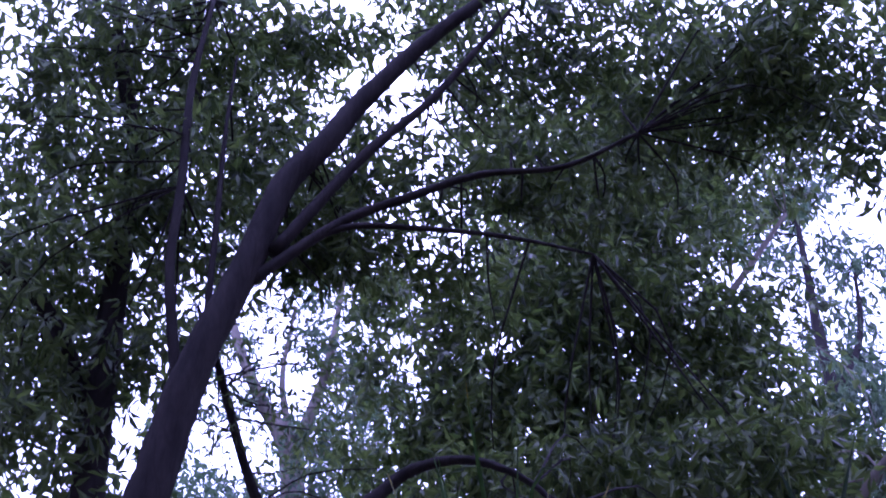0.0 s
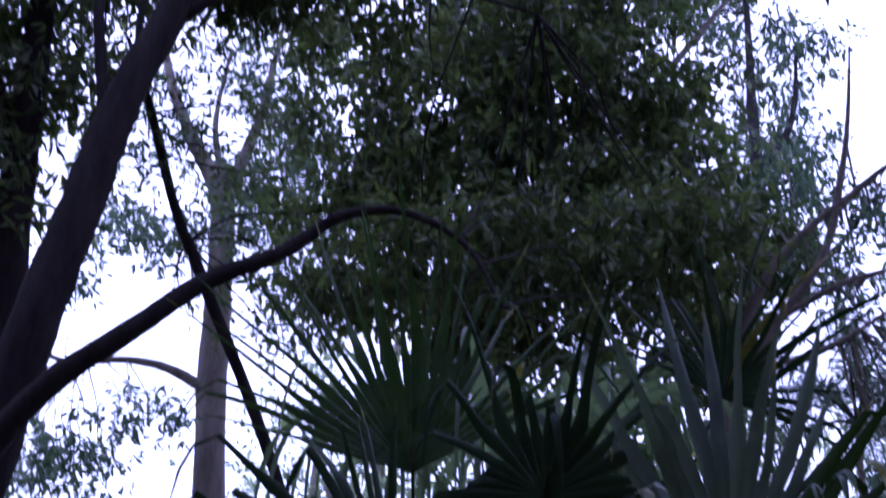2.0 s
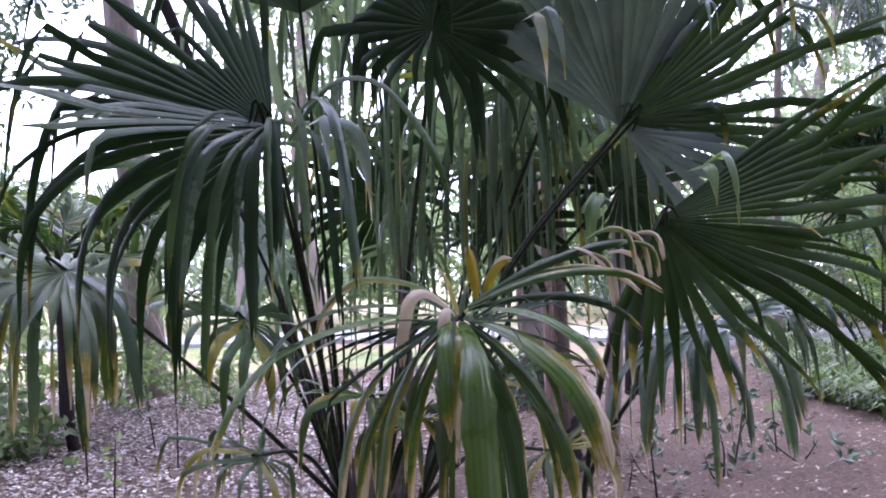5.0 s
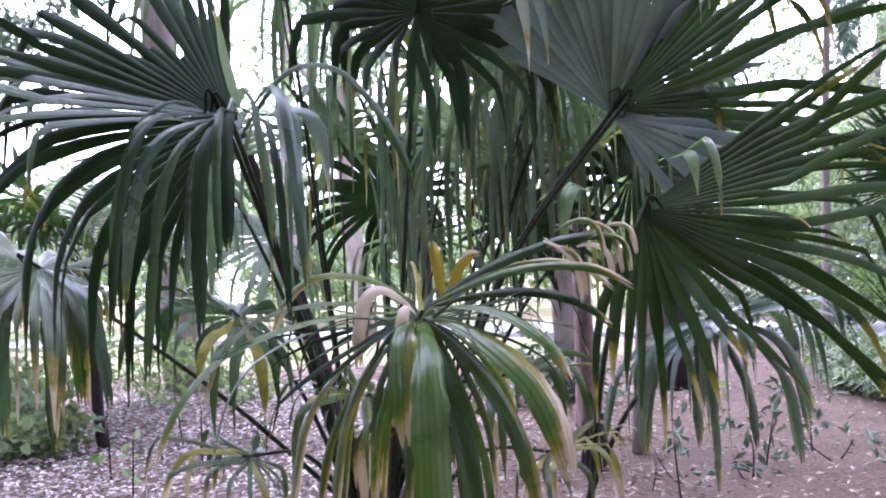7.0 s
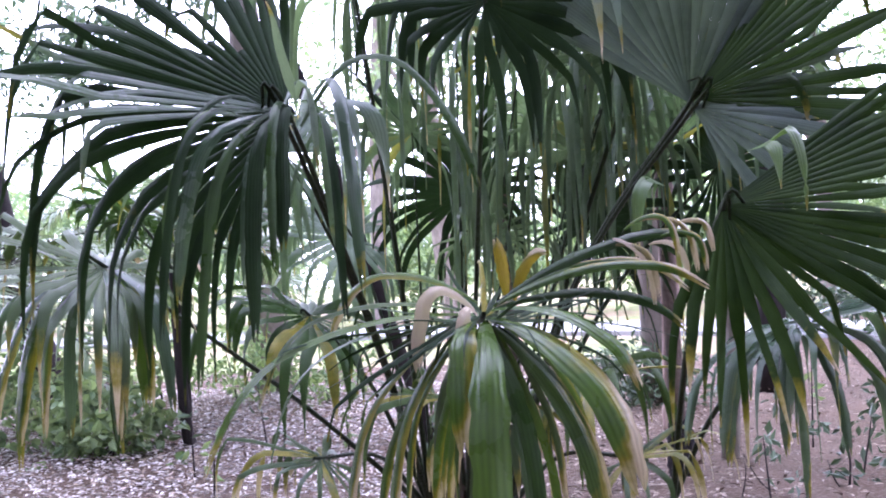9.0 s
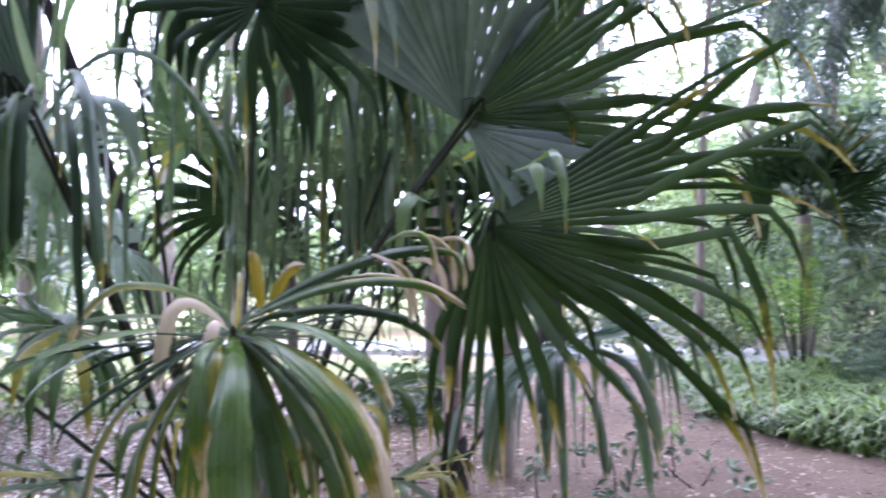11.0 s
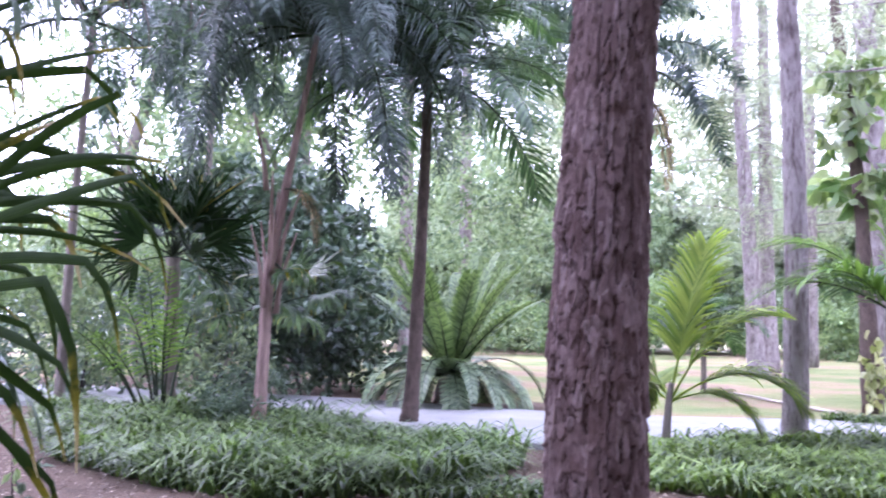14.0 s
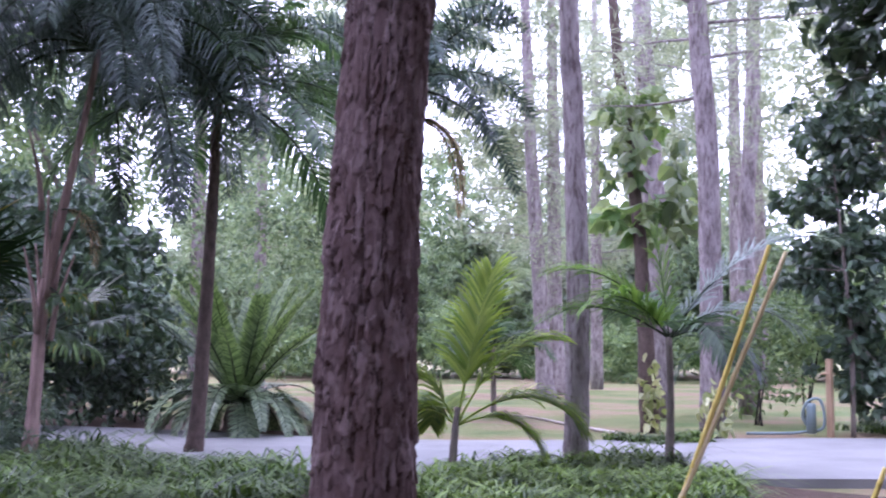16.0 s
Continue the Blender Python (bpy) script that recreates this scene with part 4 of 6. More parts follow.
def feather(base, start, length, arch, leaflets, leaf_len, width, rng, plume=0.15, hang=0.6, bare=0.12, sweep=0.35, blunt=0.6):
    """A feather frond: rachis tube and two ranks of three-piece leaflets."""
    d = unit(start)
    c = np.asarray(base, float)
    steps = 18
    line, dirs = [], []
    for k in range(steps + 1):
        line.append(c.copy())
        dirs.append(d.copy())
        d = unit(d + np.array([0, 0, -arch * (0.35 + k / steps) / steps * 2.0]))
        c = c + d * length / steps
    line, dirs = np.array(line), np.array(dirs)
    rad = np.linspace(0.02, 0.003, steps + 1) * max(0.6, length / 2.0)
    tv, tf = tube(np.c_[line, rad], 5)
    s = np.linspace(bare, 0.99, leaflets)
    P = np.stack([np.interp(s * steps, np.arange(steps + 1), line[:, i]) for i in range(3)], 1)
    D = unit(np.stack([np.interp(s * steps, np.arange(steps + 1), dirs[:, i]) for i in range(3)], 1))
    head = unit([start[0], start[1], 0.0])
    flat = np.repeat([np.cross(head, [0, 0, 1.0])], leaflets, 0)
    up = unit(np.cross(flat, D))
    V, n = [], 0
    prof = np.sin(np.pi * (0.12 + 0.83 * s)) ** blunt
    for sgn in (-1, 1):
        lift = rng.normal(size=(leaflets, 1)) * plume + 0.18
        out = unit(flat * sgn + D * (sweep + 0.6 * s[:, None] ** 2) + up * lift)
        L = (leaf_len * prof * rng.uniform(0.85, 1.1, leaflets))[:, None]
        wv = unit(np.cross(out, up * 1.0 + flat * sgn * 0.1)) * width
        p0, rows = P, []
        o = out
        for k, wk in enumerate((0.6, 1.0, 0.7, 0.06)):
            rows += [p0 - wv * wk * 0.5, p0 + wv * wk * 0.5]
            p0 = p0 + o * L / 3
            o = unit(o + np.array([0, 0, -hang * (0.4 + 0.5 * k)]))
        V.append(np.stack(rows, 1).reshape(-1, 3))
        n += leaflets
    V = np.vstack(V)
    i = np.arange(n)[:, None] * 8
    F = np.concatenate([i + [[0, 1, 3, 2]], i + [[2, 3, 5, 4]], i + [[4, 5, 7, 6]]], 1).reshape(-1, 4)
    return (tv, tf), (V, F)


def add_feather(palm, name, material, *args, **kw):
    (tv, tf), (V, F) = feather(*args, **kw)
    leaf = mesh_object(name, V, F, material, palm)
    mesh_object("rachis", tv, tf, "petiole" if material != "pinnate_lime" else "pinnate_lime", leaf, True)
    return leaf


def feather_palm(label, line, fronds, length, leaf_len, seed, material, trunk_mat, leaflets=60, arch=1.1, hang=0.6, plume=0.15, low=-0.1, high=1.4, width=0.03, group="feather palms", sides=12):
    """A feather palm: trunk along rows of (x, y, z, radius) and a crown of arching fronds."""
    rng = np.random.default_rng(seed)
    p = thing("feather_palm", line[0][:3], label, "palm", group)
    if len(line) > 1:
        v, f = tube(smooth_line(line, 8), sides, 0.06, rng)
        mesh_object("trunk", v, f, trunk_mat, p, True)
    top = np.array(line[-1][:3])
    for k in range(fronds):
        a = k * 2.399 + rng.uniform(-0.25, 0.25)
        up = low + (high - low) * (k + 0.5) / fronds
        d = unit([math.cos(a), math.sin(a), up])
        add_feather(p, "frond", material, top + d * 0.06, d, length * rng.uniform(0.85, 1.12), arch * rng.uniform(0.8, 1.25), leaflets, leaf_len, width, rng, plume=plume, hang=hang)
    return p


# the split-trunk palm with blue-green plumes
shaggy = feather_palm("tall feather palm with split reddish trunk and drooping blue-green plumes", [(7.0, 14.1, 0, 0.12), (7.05, 14.09, 0.8, 0.085), (7.12, 14.08, 2.2, 0.08), (7.35, 14.0, 3.6, 0.055), (7.5, 13.93, 4.5, 0.045), (7.65, 13.85, 5.5, 0.04)], 34, 3.2, 0.6, 71, "pinnate_blue", "split_trunk", 190, 1.9, 1.2, 1.2, -0.1, 2.6, 0.017)
rng = np.random.default_rng(72)
for k in range(7):
    a, z = rng.uniform(0, 6.28), rng.uniform(1.6, 3.4)
    c = np.array([7.12, 14.08, z])
    o = np.array([math.cos(a), math.sin(a), 0])
    v, f = tube(smooth_line([(*(c + o * 0.11), 0.045), (*(c + o * 0.2 + [0, 0, 0.5]), 0.03), (*(c + o * 0.42 + [0, 0, 1.1]), 0.012)], 4), 6)
    mesh_object("leaf_base", v, f, "split_trunk", shaggy, True)
for k in range(2):
    a = 5.4 + 0.6 * k
    o = np.array([math.cos(a), math.sin(a), 0.2])
    add_feather(shaggy, "dead_frond", "dead_frond", np.array([7.2, 14.05, 3.3]) + o * 0.1, o, 1.0, 3.2, 26, 0.3, 0.014, rng, hang=1.5)
add_frond(shaggy, (7.2, 13.85, 2.2), (7.12, 14.05, 2.3), (0.3, -0.5, 0.1), (0, -0.3, 1), 0.5, 730, 20, 160, 2.0, "fan")

slender = feather_palm("slender feather palm with a smooth brown trunk and arching dark fronds", [(9.52, 14.25, 0, 0.15), (9.56, 14.22, 0.5, 0.115), (9.62, 14.2, 1.8, 0.1), (9.68, 14.16, 3.6, 0.085), (9.7, 14.15, 4.5, 0.075), (9.72, 14.14, 5.3, 0.06)], 19, 2.9, 0.95, 74, "pinnate", "palm_trunk", 62, 0.95, 0.8, 0.14, -0.15, 2.2, 0.042)
add_feather(slender, "drooping_frond", "pinnate_grey", (9.75, 14.1, 5.0), (0.8, -0.6, 0.5), 1.5, 2.9, 44, 0.45, 0.03, np.random.default_rng(73), hang=0.8)
yp = feather_palm("young feather palm with bright lime-green fronds", [(10.12, 9.62, 0, 0.055), (10.15, 9.6, 0.5, 0.045), (10.18, 9.58, 0.85, 0.03)], 0, 1.9, 0.4, 75, "pinnate_lime", "grey_bark")
rng = np.random.default_rng(75)
for d, L, a, lf in (((0.2, -0.05, 1), 1.95, 0.35, 0.62), ((0.3, -0.35, 1), 1.7, 0.95, 0.5), ((0.75, -0.7, 0.85), 1.75, 1.15, 0.5), ((-0.25, 0.3, 0.9), 1.15, 1.0, 0.42), ((-0.35, 0.3, 0.5), 0.95, 1.5, 0.4), ((0.75, -0.7, 0.55), 1.25, 1.3, 0.34), ((0.3, 0.6, 0.7), 1.2, 1.4, 0.4)):
    add_feather(yp, "frond", "pinnate_lime", (10.17, 9.59, 0.62), d, L, a, 70, lf * 1.3, 0.046, rng, plume=0.16, hang=0.4, bare=0.26, sweep=0.75, blunt=0.45)
sap = feather_palm("small feather palm with a thin trunk and spreading fronds", [(12.3, 8.04, 0, 0.06), (12.33, 8.02, 0.9, 0.045), (12.33, 8.03, 1.7, 0.04)], 0, 1.6, 0.4, 76, "pinnate", "grey_bark")
for d, L, a, m in (((-0.6, 0.6, 1.3), 1.5, 0.9, "pinnate_fresh"), ((-0.75, 0.6, 0.7), 1.45, 0.8, "pinnate_fresh"), ((0.7, -0.6, 1.4), 2.2, 0.85, "pinnate_grey"), ((-0.1, 0.1, 1.6), 1.1, 0.5, "pinnate_fresh"), ((-0.7, 0.3, 1.0), 1.2, 1.1, "pinnate_fresh"), ((0.75, -0.65, 0.75), 1.5, 0.9, "pinnate_grey"), ((0.3, 0.6, 0.9), 1.3, 1.2, "pinnate"), ((-0.3, -0.7, 0.5), 1.2, 1.3, "pinnate"), ((0.2, -0.8, 0.4), 1.1, 1.3, "pinnate_blue")):
    add_feather(sap, "frond", m, (12.33, 8.03, 1.68), d, L * 1.2, a, 54, 0.7 if m == "pinnate_grey" else 0.6, 0.03, rng, plume=0.14, hang=0.4, bare=0.12, sweep=0.7, blunt=0.4)

cane_palm = thing("cane_palm", (6.35, 16.2, 0.0), "clump of thin green arching stems with sparse leaflets", "palm")
rng = np.random.default_rng(86)
for k in range(13):
    a = rng.uniform(0, 6.28)
    add_feather(cane_palm, "stem", "pinnate_fresh", (6.35 + 0.15 * math.cos(a), 16.2 + 0.15 * math.sin(a), -0.02), (math.cos(a) * 0.5 - 0.25, math.sin(a) * 0.5, 1.5), rng.uniform(1.6, 3.0), 0.7, 16, 0.34, 0.022, rng, plume=0.4, hang=0.6, bare=0.45)
feather_palm("plumed feather palm standing behind the split-trunk palm", [(5.6, 18.6, 0, 0.09), (5.7, 18.5, 3, 0.07), (5.9, 18.4, 6.4, 0.05)], 11, 3.3, 0.6, 84, "pinnate_blue", "grey_bark", 120, 1.8, 1.1, 0.7, -0.1, 2.4, 0.03)
feather_palm("plumed feather palm half hidden by others", [(9.6, 22.6, 0, 0.11), (9.6, 22.5, 3, 0.09), (9.7, 22.4, 7.2, 0.06)], 9, 3.6, 0.65, 85, "pinnate_blue", "grey_bark", 110, 1.8, 1.1, 0.7, -0.1, 2.4, 0.035)


def cycad(foot, seed):
    rng = np.random.default_rng(seed)
    p = thing("cycad", foot, "large cycad with stiff upright and spreading feathery fronds", "cycad")
    foot = np.asarray(foot, float)
    v, f = tube([(*foot, 0.3), (*(foot + [0, 0, 0.25]), 0.28), (*(foot + [0, 0, 0.5]), 0.2)], 14, 0.15, rng)
    mesh_object("stem", v, f, "palm_trunk", p, True)
    for k in range(64):
        a = k * 2.399 + rng.uniform(-0.2, 0.2)
        inner = k < 28
        up = rng.uniform(0.8, 3.0) if inner else rng.uniform(0.2, 0.8)
        d = unit([math.cos(a), math.sin(a), up])
        add_feather(p, "frond", "cycad_young" if inner else "cycad", foot + [0, 0, 0.5] + d * 0.12, d, rng.uniform(2.1, 2.6) if inner else rng.uniform(1.8, 2.3), 0.35 if inner else 1.5, 84, 0.24, 0.03, rng, plume=0.12, hang=0.15, bare=0.1, sweep=0.6)
    return p


cycad((12.2, 17.0, 0.0), 81)
foxtail = feather_palm("tall palm with bushy foxtail fronds over the lawn", [(17.1, 17.8, 0, 0.16), (17.1, 17.8, 3.0, 0.13), (17.05, 17.8, 7.3, 0.1)], 18, 3.8, 0.5, 77, "pinnate_blue", "grey_bark", 150, 1.15, 0.4, 1.2, 0.0, 2.0, 0.04)
rng = np.random.default_rng(770)
for k in range(4):
    o = np.array([0.7, -0.7 + 0.2 * k, 0.1])
    add_feather(foxtail, "dead_frond", "dead_frond", np.array([17.05, 17.8, 6.6]) + o * 0.15, o, 2.2 + 0.2 * k, 3.0, 44, 0.35, 0.03, rng, hang=1.4)
feather_palm("feather palm behind the clump", [(-4.4, 12.6, 0, 0.05), (-4.4, 12.6, 2.0, 0.045)], 14, 2.5, 0.6, 78, "cycad", "dark_bark", 50, 1.1, 0.5, 0.15, 0.0, 1.4, 0.035)
feather_palm("low feather palm at the edge of the mulch", [(-6.2, 10.6, 0, 0.08), (-6.2, 10.6, 1.5, 0.07)], 13, 2.4, 0.6, 79, "cycad", "dark_bark", 44, 1.1, 0.5, 0.15, 0.1, 1.4, 0.035)
feather_palm("young feather palm on the far lawn", [(19.5, 17.5, 0, 0.07), (19.5, 17.5, 1.6, 0.05)], 9, 1.6, 0.45, 82, "pinnate", "grey_bark", 40, 1.2, 0.5, 0.15, 0.1, 1.5, 0.04)
feather_palm("feather palm by the far trees", [(24.5, 14.5, 0, 0.07), (24.5, 14.5, 1.5, 0.05)], 10, 1.8, 0.5, 83, "pinnate", "grey_bark", 40, 1.2, 0.5, 0.15, 0.1, 1.5, 0.04)

# ---- pines ----


def plated_pine(foot, line, radius, seed):
    """The near pine: its bark is a mesh of raised plates between deep cracks."""
    rng = np.random.default_rng(seed)
    p = thing("pine_tree", foot, "tall pine with thick flaky reddish-grey bark plates", "tree")
    around, height, z0 = 240, 4.2, -0.05
    rows = 620
    circ = 2 * np.pi * radius
    uu = np.linspace(0, circ, around, endpoint=False)
    vv = np.linspace(z0, height, rows)
    ang0 = uu / circ * 2 * np.pi

    def field(fu, fv, shift):
        """A noise that closes round the trunk."""
        half = np.array([[noise.noise(Vector((math.cos(a) * fu, math.sin(a) * fu, v * fv + shift))) for a in ang0] for v in vv[::2]])
        return np.repeat(half, 2, 0)[:rows]

    furrow, ragged, fine = field(5.0, 2.3, 0.0), field(6.0, 16.0, 9.0), field(14.0, 30.0, 5.0)
    depth, plate = 0.25 * np.ones((rows, around)), 0.45 + 0.3 * ragged
    du_step, dv_step = circ / around, vv[1] - vv[0]
    for size, count in ((1.35, 420), (0.85, 900), (0.45, 1100)):
        for _ in range(count):
            w, h = rng.uniform(0.022, 0.042) * size, rng.uniform(0.05, 0.11) * size
            i0, j0 = rng.integers(0, rows), rng.integers(0, around)
            ri, rj = int(h * 1.4 / dv_step) + 1, int(w * 1.4 / du_step) + 1
            ii = np.arange(max(0, i0 - ri), min(rows, i0 + ri))
            jj = np.arange(j0 - rj, j0 + rj) % around
            gu = (np.arange(-rj, rj) * du_step / w)[None, :]
            gv = ((ii - i0) * dv_step / h)[:, None]
            box = np.ix_(ii, jj)
            inside = np.abs(gu) ** 2.6 + np.abs(gv) ** 2.6 < 1 + 1.1 * ragged[box] + 0.9 * fine[box]
            lift = rng.uniform(0.25, 1.0) * size ** 0.5
            rise = lift * (0.3 + 0.35 * (1 - gv)) + 0 * gu
            depth[box] = np.where(inside, 0.45 * depth[box] + 0.6 * rise, depth[box])
            plate[box] = np.where(inside, 0.35 * plate[box] + 0.65 * rng.random(), plate[box])
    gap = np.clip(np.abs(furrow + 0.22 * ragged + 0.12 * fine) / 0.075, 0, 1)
    # Flake edges, found so that crevice shade can be painted beside them.
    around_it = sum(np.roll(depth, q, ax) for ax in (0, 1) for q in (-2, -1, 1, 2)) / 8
    crack_shade = np.clip(gap ** 0.7 * np.clip(0.62 + 3.2 * (depth - around_it), 0, 1), 0, 1)
    depth = 0.034 * np.minimum(depth, 1.3) - 0.016 * (1 - gap) + fine * 0.0025 + 0.004 * ragged
    cline = smooth_line(line, 20)
    cx, cy = np.interp(vv, cline[:, 2], cline[:, 0]), np.interp(vv, cline[:, 2], cline[:, 1])
    rr = np.interp(vv, cline[:, 2], cline[:, 3])
    ang = uu / circ * 2 * np.pi
    R = rr[:, None] - 0.02 + depth
    V = np.stack([cx[:, None] + R * np.cos(ang), cy[:, None] + R * np.sin(ang), np.repeat(vv[:, None], around, 1)], -1).reshape(-1, 3)
    i, j = np.meshgrid(np.arange(rows - 1), np.arange(around), indexing="ij")
    j2 = (j + 1) % around
    F = np.stack([i * around + j, i * around + j2, (i + 1) * around + j2, (i + 1) * around + j], -1).reshape(-1, 4)
    mesh_object("trunk", V, F, "pine_bark", p, True, dict(crack_shade=crack_shade.ravel(), plate=plate.ravel()))
    top = cline[-1]
    v, f = tube(smooth_line([(cx[-1], cy[-1], height - 0.02, rr[-1]), (top[0], top[1], 8, rr[-1] * 0.85), (top[0] + 0.1, top[1], 16, 0.07)], 5), 18, 0.05, rng)
    mesh_object("upper_trunk", v, f, "far_pine", p, True)
    return p


plated_pine((3.6, 3.68, 0.0), [(3.62, 3.72, -0.1, 0.232), (3.605, 3.70, 0.94, 0.213), (3.59, 3.67, 1.57, 0.202), (3.615, 3.655, 2.25, 0.188), (3.66, 3.63, 2.95, 0.18), (3.72, 3.6, 4.2, 0.17)], 0.2, 91)


def needle_tufts(at, count, length, rng, spread=0.3):
    """Sprays of long thin needles round twig ends."""
    c = np.repeat(at, count, 0) + rng.normal(size=(len(at) * count, 3)) * spread
    d = rng.normal(size=c.shape) + [0, 0, -0.25]
    return leaf_quads(c, d, length, length * 0.09, rng, 0.1)


def pine(label, line, seed, limbs=14, from_z=5.0, tufts=7, material="far_pine"):
    rng = np.random.default_rng(seed)
    foot = line[0][:3]
    p = thing("pine_tree", foot, label, "tree", "slender pines")
    cl = smooth_line(line, 8)
    v, f = tube(cl, 16, 0.05, rng)
    mesh_object("trunk", v, f, material, p, True)
    top = cl[-1][2]
    tips = []
    for k in range(limbs):
        z = rng.uniform(from_z, top)
        c = np.array([np.interp(z, cl[:, 2], cl[:, i]) for i in range(3)])
        a = rng.uniform(0, 6.28)
        o = np.array([math.cos(a), math.sin(a), rng.uniform(-0.15, 0.35)])
        L = rng.uniform(1.2, 3.2)
        r = np.interp(z, cl[:, 2], cl[:, 3])
        end = c + o * L + [0, 0, -0.1 * L]
        mid = c + o * L * 0.5 + rng.normal(size=3) * 0.15
        v, f = tube(smooth_line([(*(c + o * r * 0.6), 0.035), (*mid, 0.022), (*end, 0.006)], 4), 5)
        mesh_object("limb", v, f, material, p, True)
        for q in range(tufts):
            t = rng.uniform(0.35, 1.05)
            tips.append(c + (end - c) * t + rng.normal(size=3) * 0.35)
    if tips:
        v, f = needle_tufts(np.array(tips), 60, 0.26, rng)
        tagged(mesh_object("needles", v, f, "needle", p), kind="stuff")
    return p


pine("slender grey pine standing at the road edge", [(12.13, 9.36, 0, 0.19), (12.14, 9.33, 0.5, 0.165), (12.15, 9.31, 2.4, 0.15), (12.12, 9.34, 4.7, 0.135), (12.08, 9.38, 6.2, 0.13), (12.0, 9.4, 13, 0.08)], 101, 14, 6.5)
pine("leaning pale pine beyond the road", [(17.85, 10.8, 0, 0.23), (17.82, 10.76, 2.7, 0.2), (17.8, 10.79, 5.3, 0.19), (17.72, 10.9, 7.9, 0.17), (17.6, 11, 15, 0.09)], 102, 18, 5.5)
pine("pale pine on the far lawn", [(25.1, 14.2, 0, 0.24), (25.1, 14.17, 4.6, 0.2), (25.2, 13.97, 8.2, 0.18), (25.3, 13.8, 16, 0.09)], 103, 18, 5)
pine("pine with a flared foot on the far lawn", [(28.5, 23.4, 0, 0.4), (28.4, 23.4, 0.8, 0.27), (28.3, 23.5, 3.7, 0.24), (28.1, 23.7, 8.4, 0.2), (27.9, 24, 18, 0.1)], 104, 22, 4.5)
pine("pine close beside another far pine", [(30.2, 24.3, 0, 0.35), (30.2, 24.4, 3, 0.26), (30.15, 24.4, 8, 0.22), (30.1, 24.5, 18, 0.1)], 105, 20, 5)
pine("far pine between the palms", [(22.3, 14.9, 0, 0.3), (22.3, 14.9, 3.8, 0.27), (22.1, 15.1, 9, 0.22), (22, 15.2, 16, 0.1)], 106, 18, 6)
pine("far pine in the distance", [(33, 19, 0, 0.26), (33, 19, 8, 0.2), (33, 19, 17, 0.1)], 107, 18, 5)
pine("far pine in the distance", [(36, 27, 0, 0.26), (36, 27, 8, 0.2), (36, 27, 17, 0.1)], 108, 18, 5)
pine("far pine in the distance", [(40, 22, 0, 0.26), (40, 22, 8, 0.2), (40, 22, 17, 0.1)], 109, 18, 5)
pine("far pine in the distance", [(24, 33, 0, 0.26), (24, 33, 8, 0.2), (24, 33, 17, 0.1)], 110, 18, 5)
pine("far pine in the distance", [(19.5, 30, 0, 0.24), (19.5, 30, 8, 0.2), (19.5, 30, 17, 0.1)], 111, 18, 5)
pine("far pine in the distance", [(38, 13, 0, 0.26), (38, 13, 8, 0.2), (38, 13, 17, 0.1)], 112, 18, 5)

# ---- broad-leaved trees ----


def broadleaf(label, foot, limbs, blobs, clumps, per, length, width, seed, leaf="canopy", bark="dark_bark", droop=0.6, spread=0.35, sprigs=60, group="", category="tree", shape=leaf_quads):
    """A tree: the first limb is the trunk; rows of (x, y, z, radius). Leaves hang in clumps, with twigs."""
    rng = np.random.default_rng(seed)
    p = thing("tree", foot, label, category, group)
    lines = []
    for k, line in enumerate(limbs):
        cl = smooth_line(line, 8)
        lines.append(cl)
        v, f = tube(cl, 14 if k == 0 else 8, 0.07, rng)
        mesh_object("trunk" if k == 0 else "limb", v, f, bark, p, True)
    v, f = crown(blobs, clumps, per, length, width, rng, droop, spread, shape)
    tagged(mesh_object("crown", v, f, leaf, p), kind="stuff")
    if sprigs and lines:
        pts = np.vstack([cl[len(cl) // 2:, :3] for cl in lines])
        ends = v[rng.integers(0, len(v), sprigs)]
        near = [pts[np.argmin(((pts - e) ** 2).sum(1))] for e in ends]
        tv, tf = twigs(near, ends, rng)
        tagged(mesh_object("twig_spray", tv, tf, bark, p), kind="stuff")
    return p


CENTRE_LEAVES = [(-2.8, 7.6, 9.32, 0.35), (-1.94, 7.83, 10.58, 0.38), (-1.58, 7.9, 9.11, 0.4), (-2.0, 7.82, 7.69, 0.37), (-1.58, 7.9, 8.45, 0.33), (-4.43, 6.85, 6.18, 0.44), (-4.24, 6.96, 5.47, 0.52), (-3.84, 7.18, 5.49, 0.28), (-2.94, 7.55, 8.35, 0.38), (2.3, 7.64, 9.1, 0.75), (2.69, 7.51, 7.99, 0.32), (-1.34, 8.6, 8.1, 0.6), (-0.9, 8.6, 7.6, 0.5), (-1.0, 8.7, 5.5, 0.5), (-0.4, 8.7, 5.3, 0.7), (0.3, 8.7, 5.4, 0.8), (1.0, 8.6, 5.3, 0.8), (1.5, 8.5, 5.4, 0.5), (-3.93, 7.14, 7.63, 0.5), (-3.55, 7.4, 8.2, 0.5), (-2.58, 7.8, 7.9, 0.45), (-2.16, 7.9, 8.5, 0.5), (-1.72, 7.9, 8.0, 0.45), (-3.1, 7.6, 8.4, 0.4)]
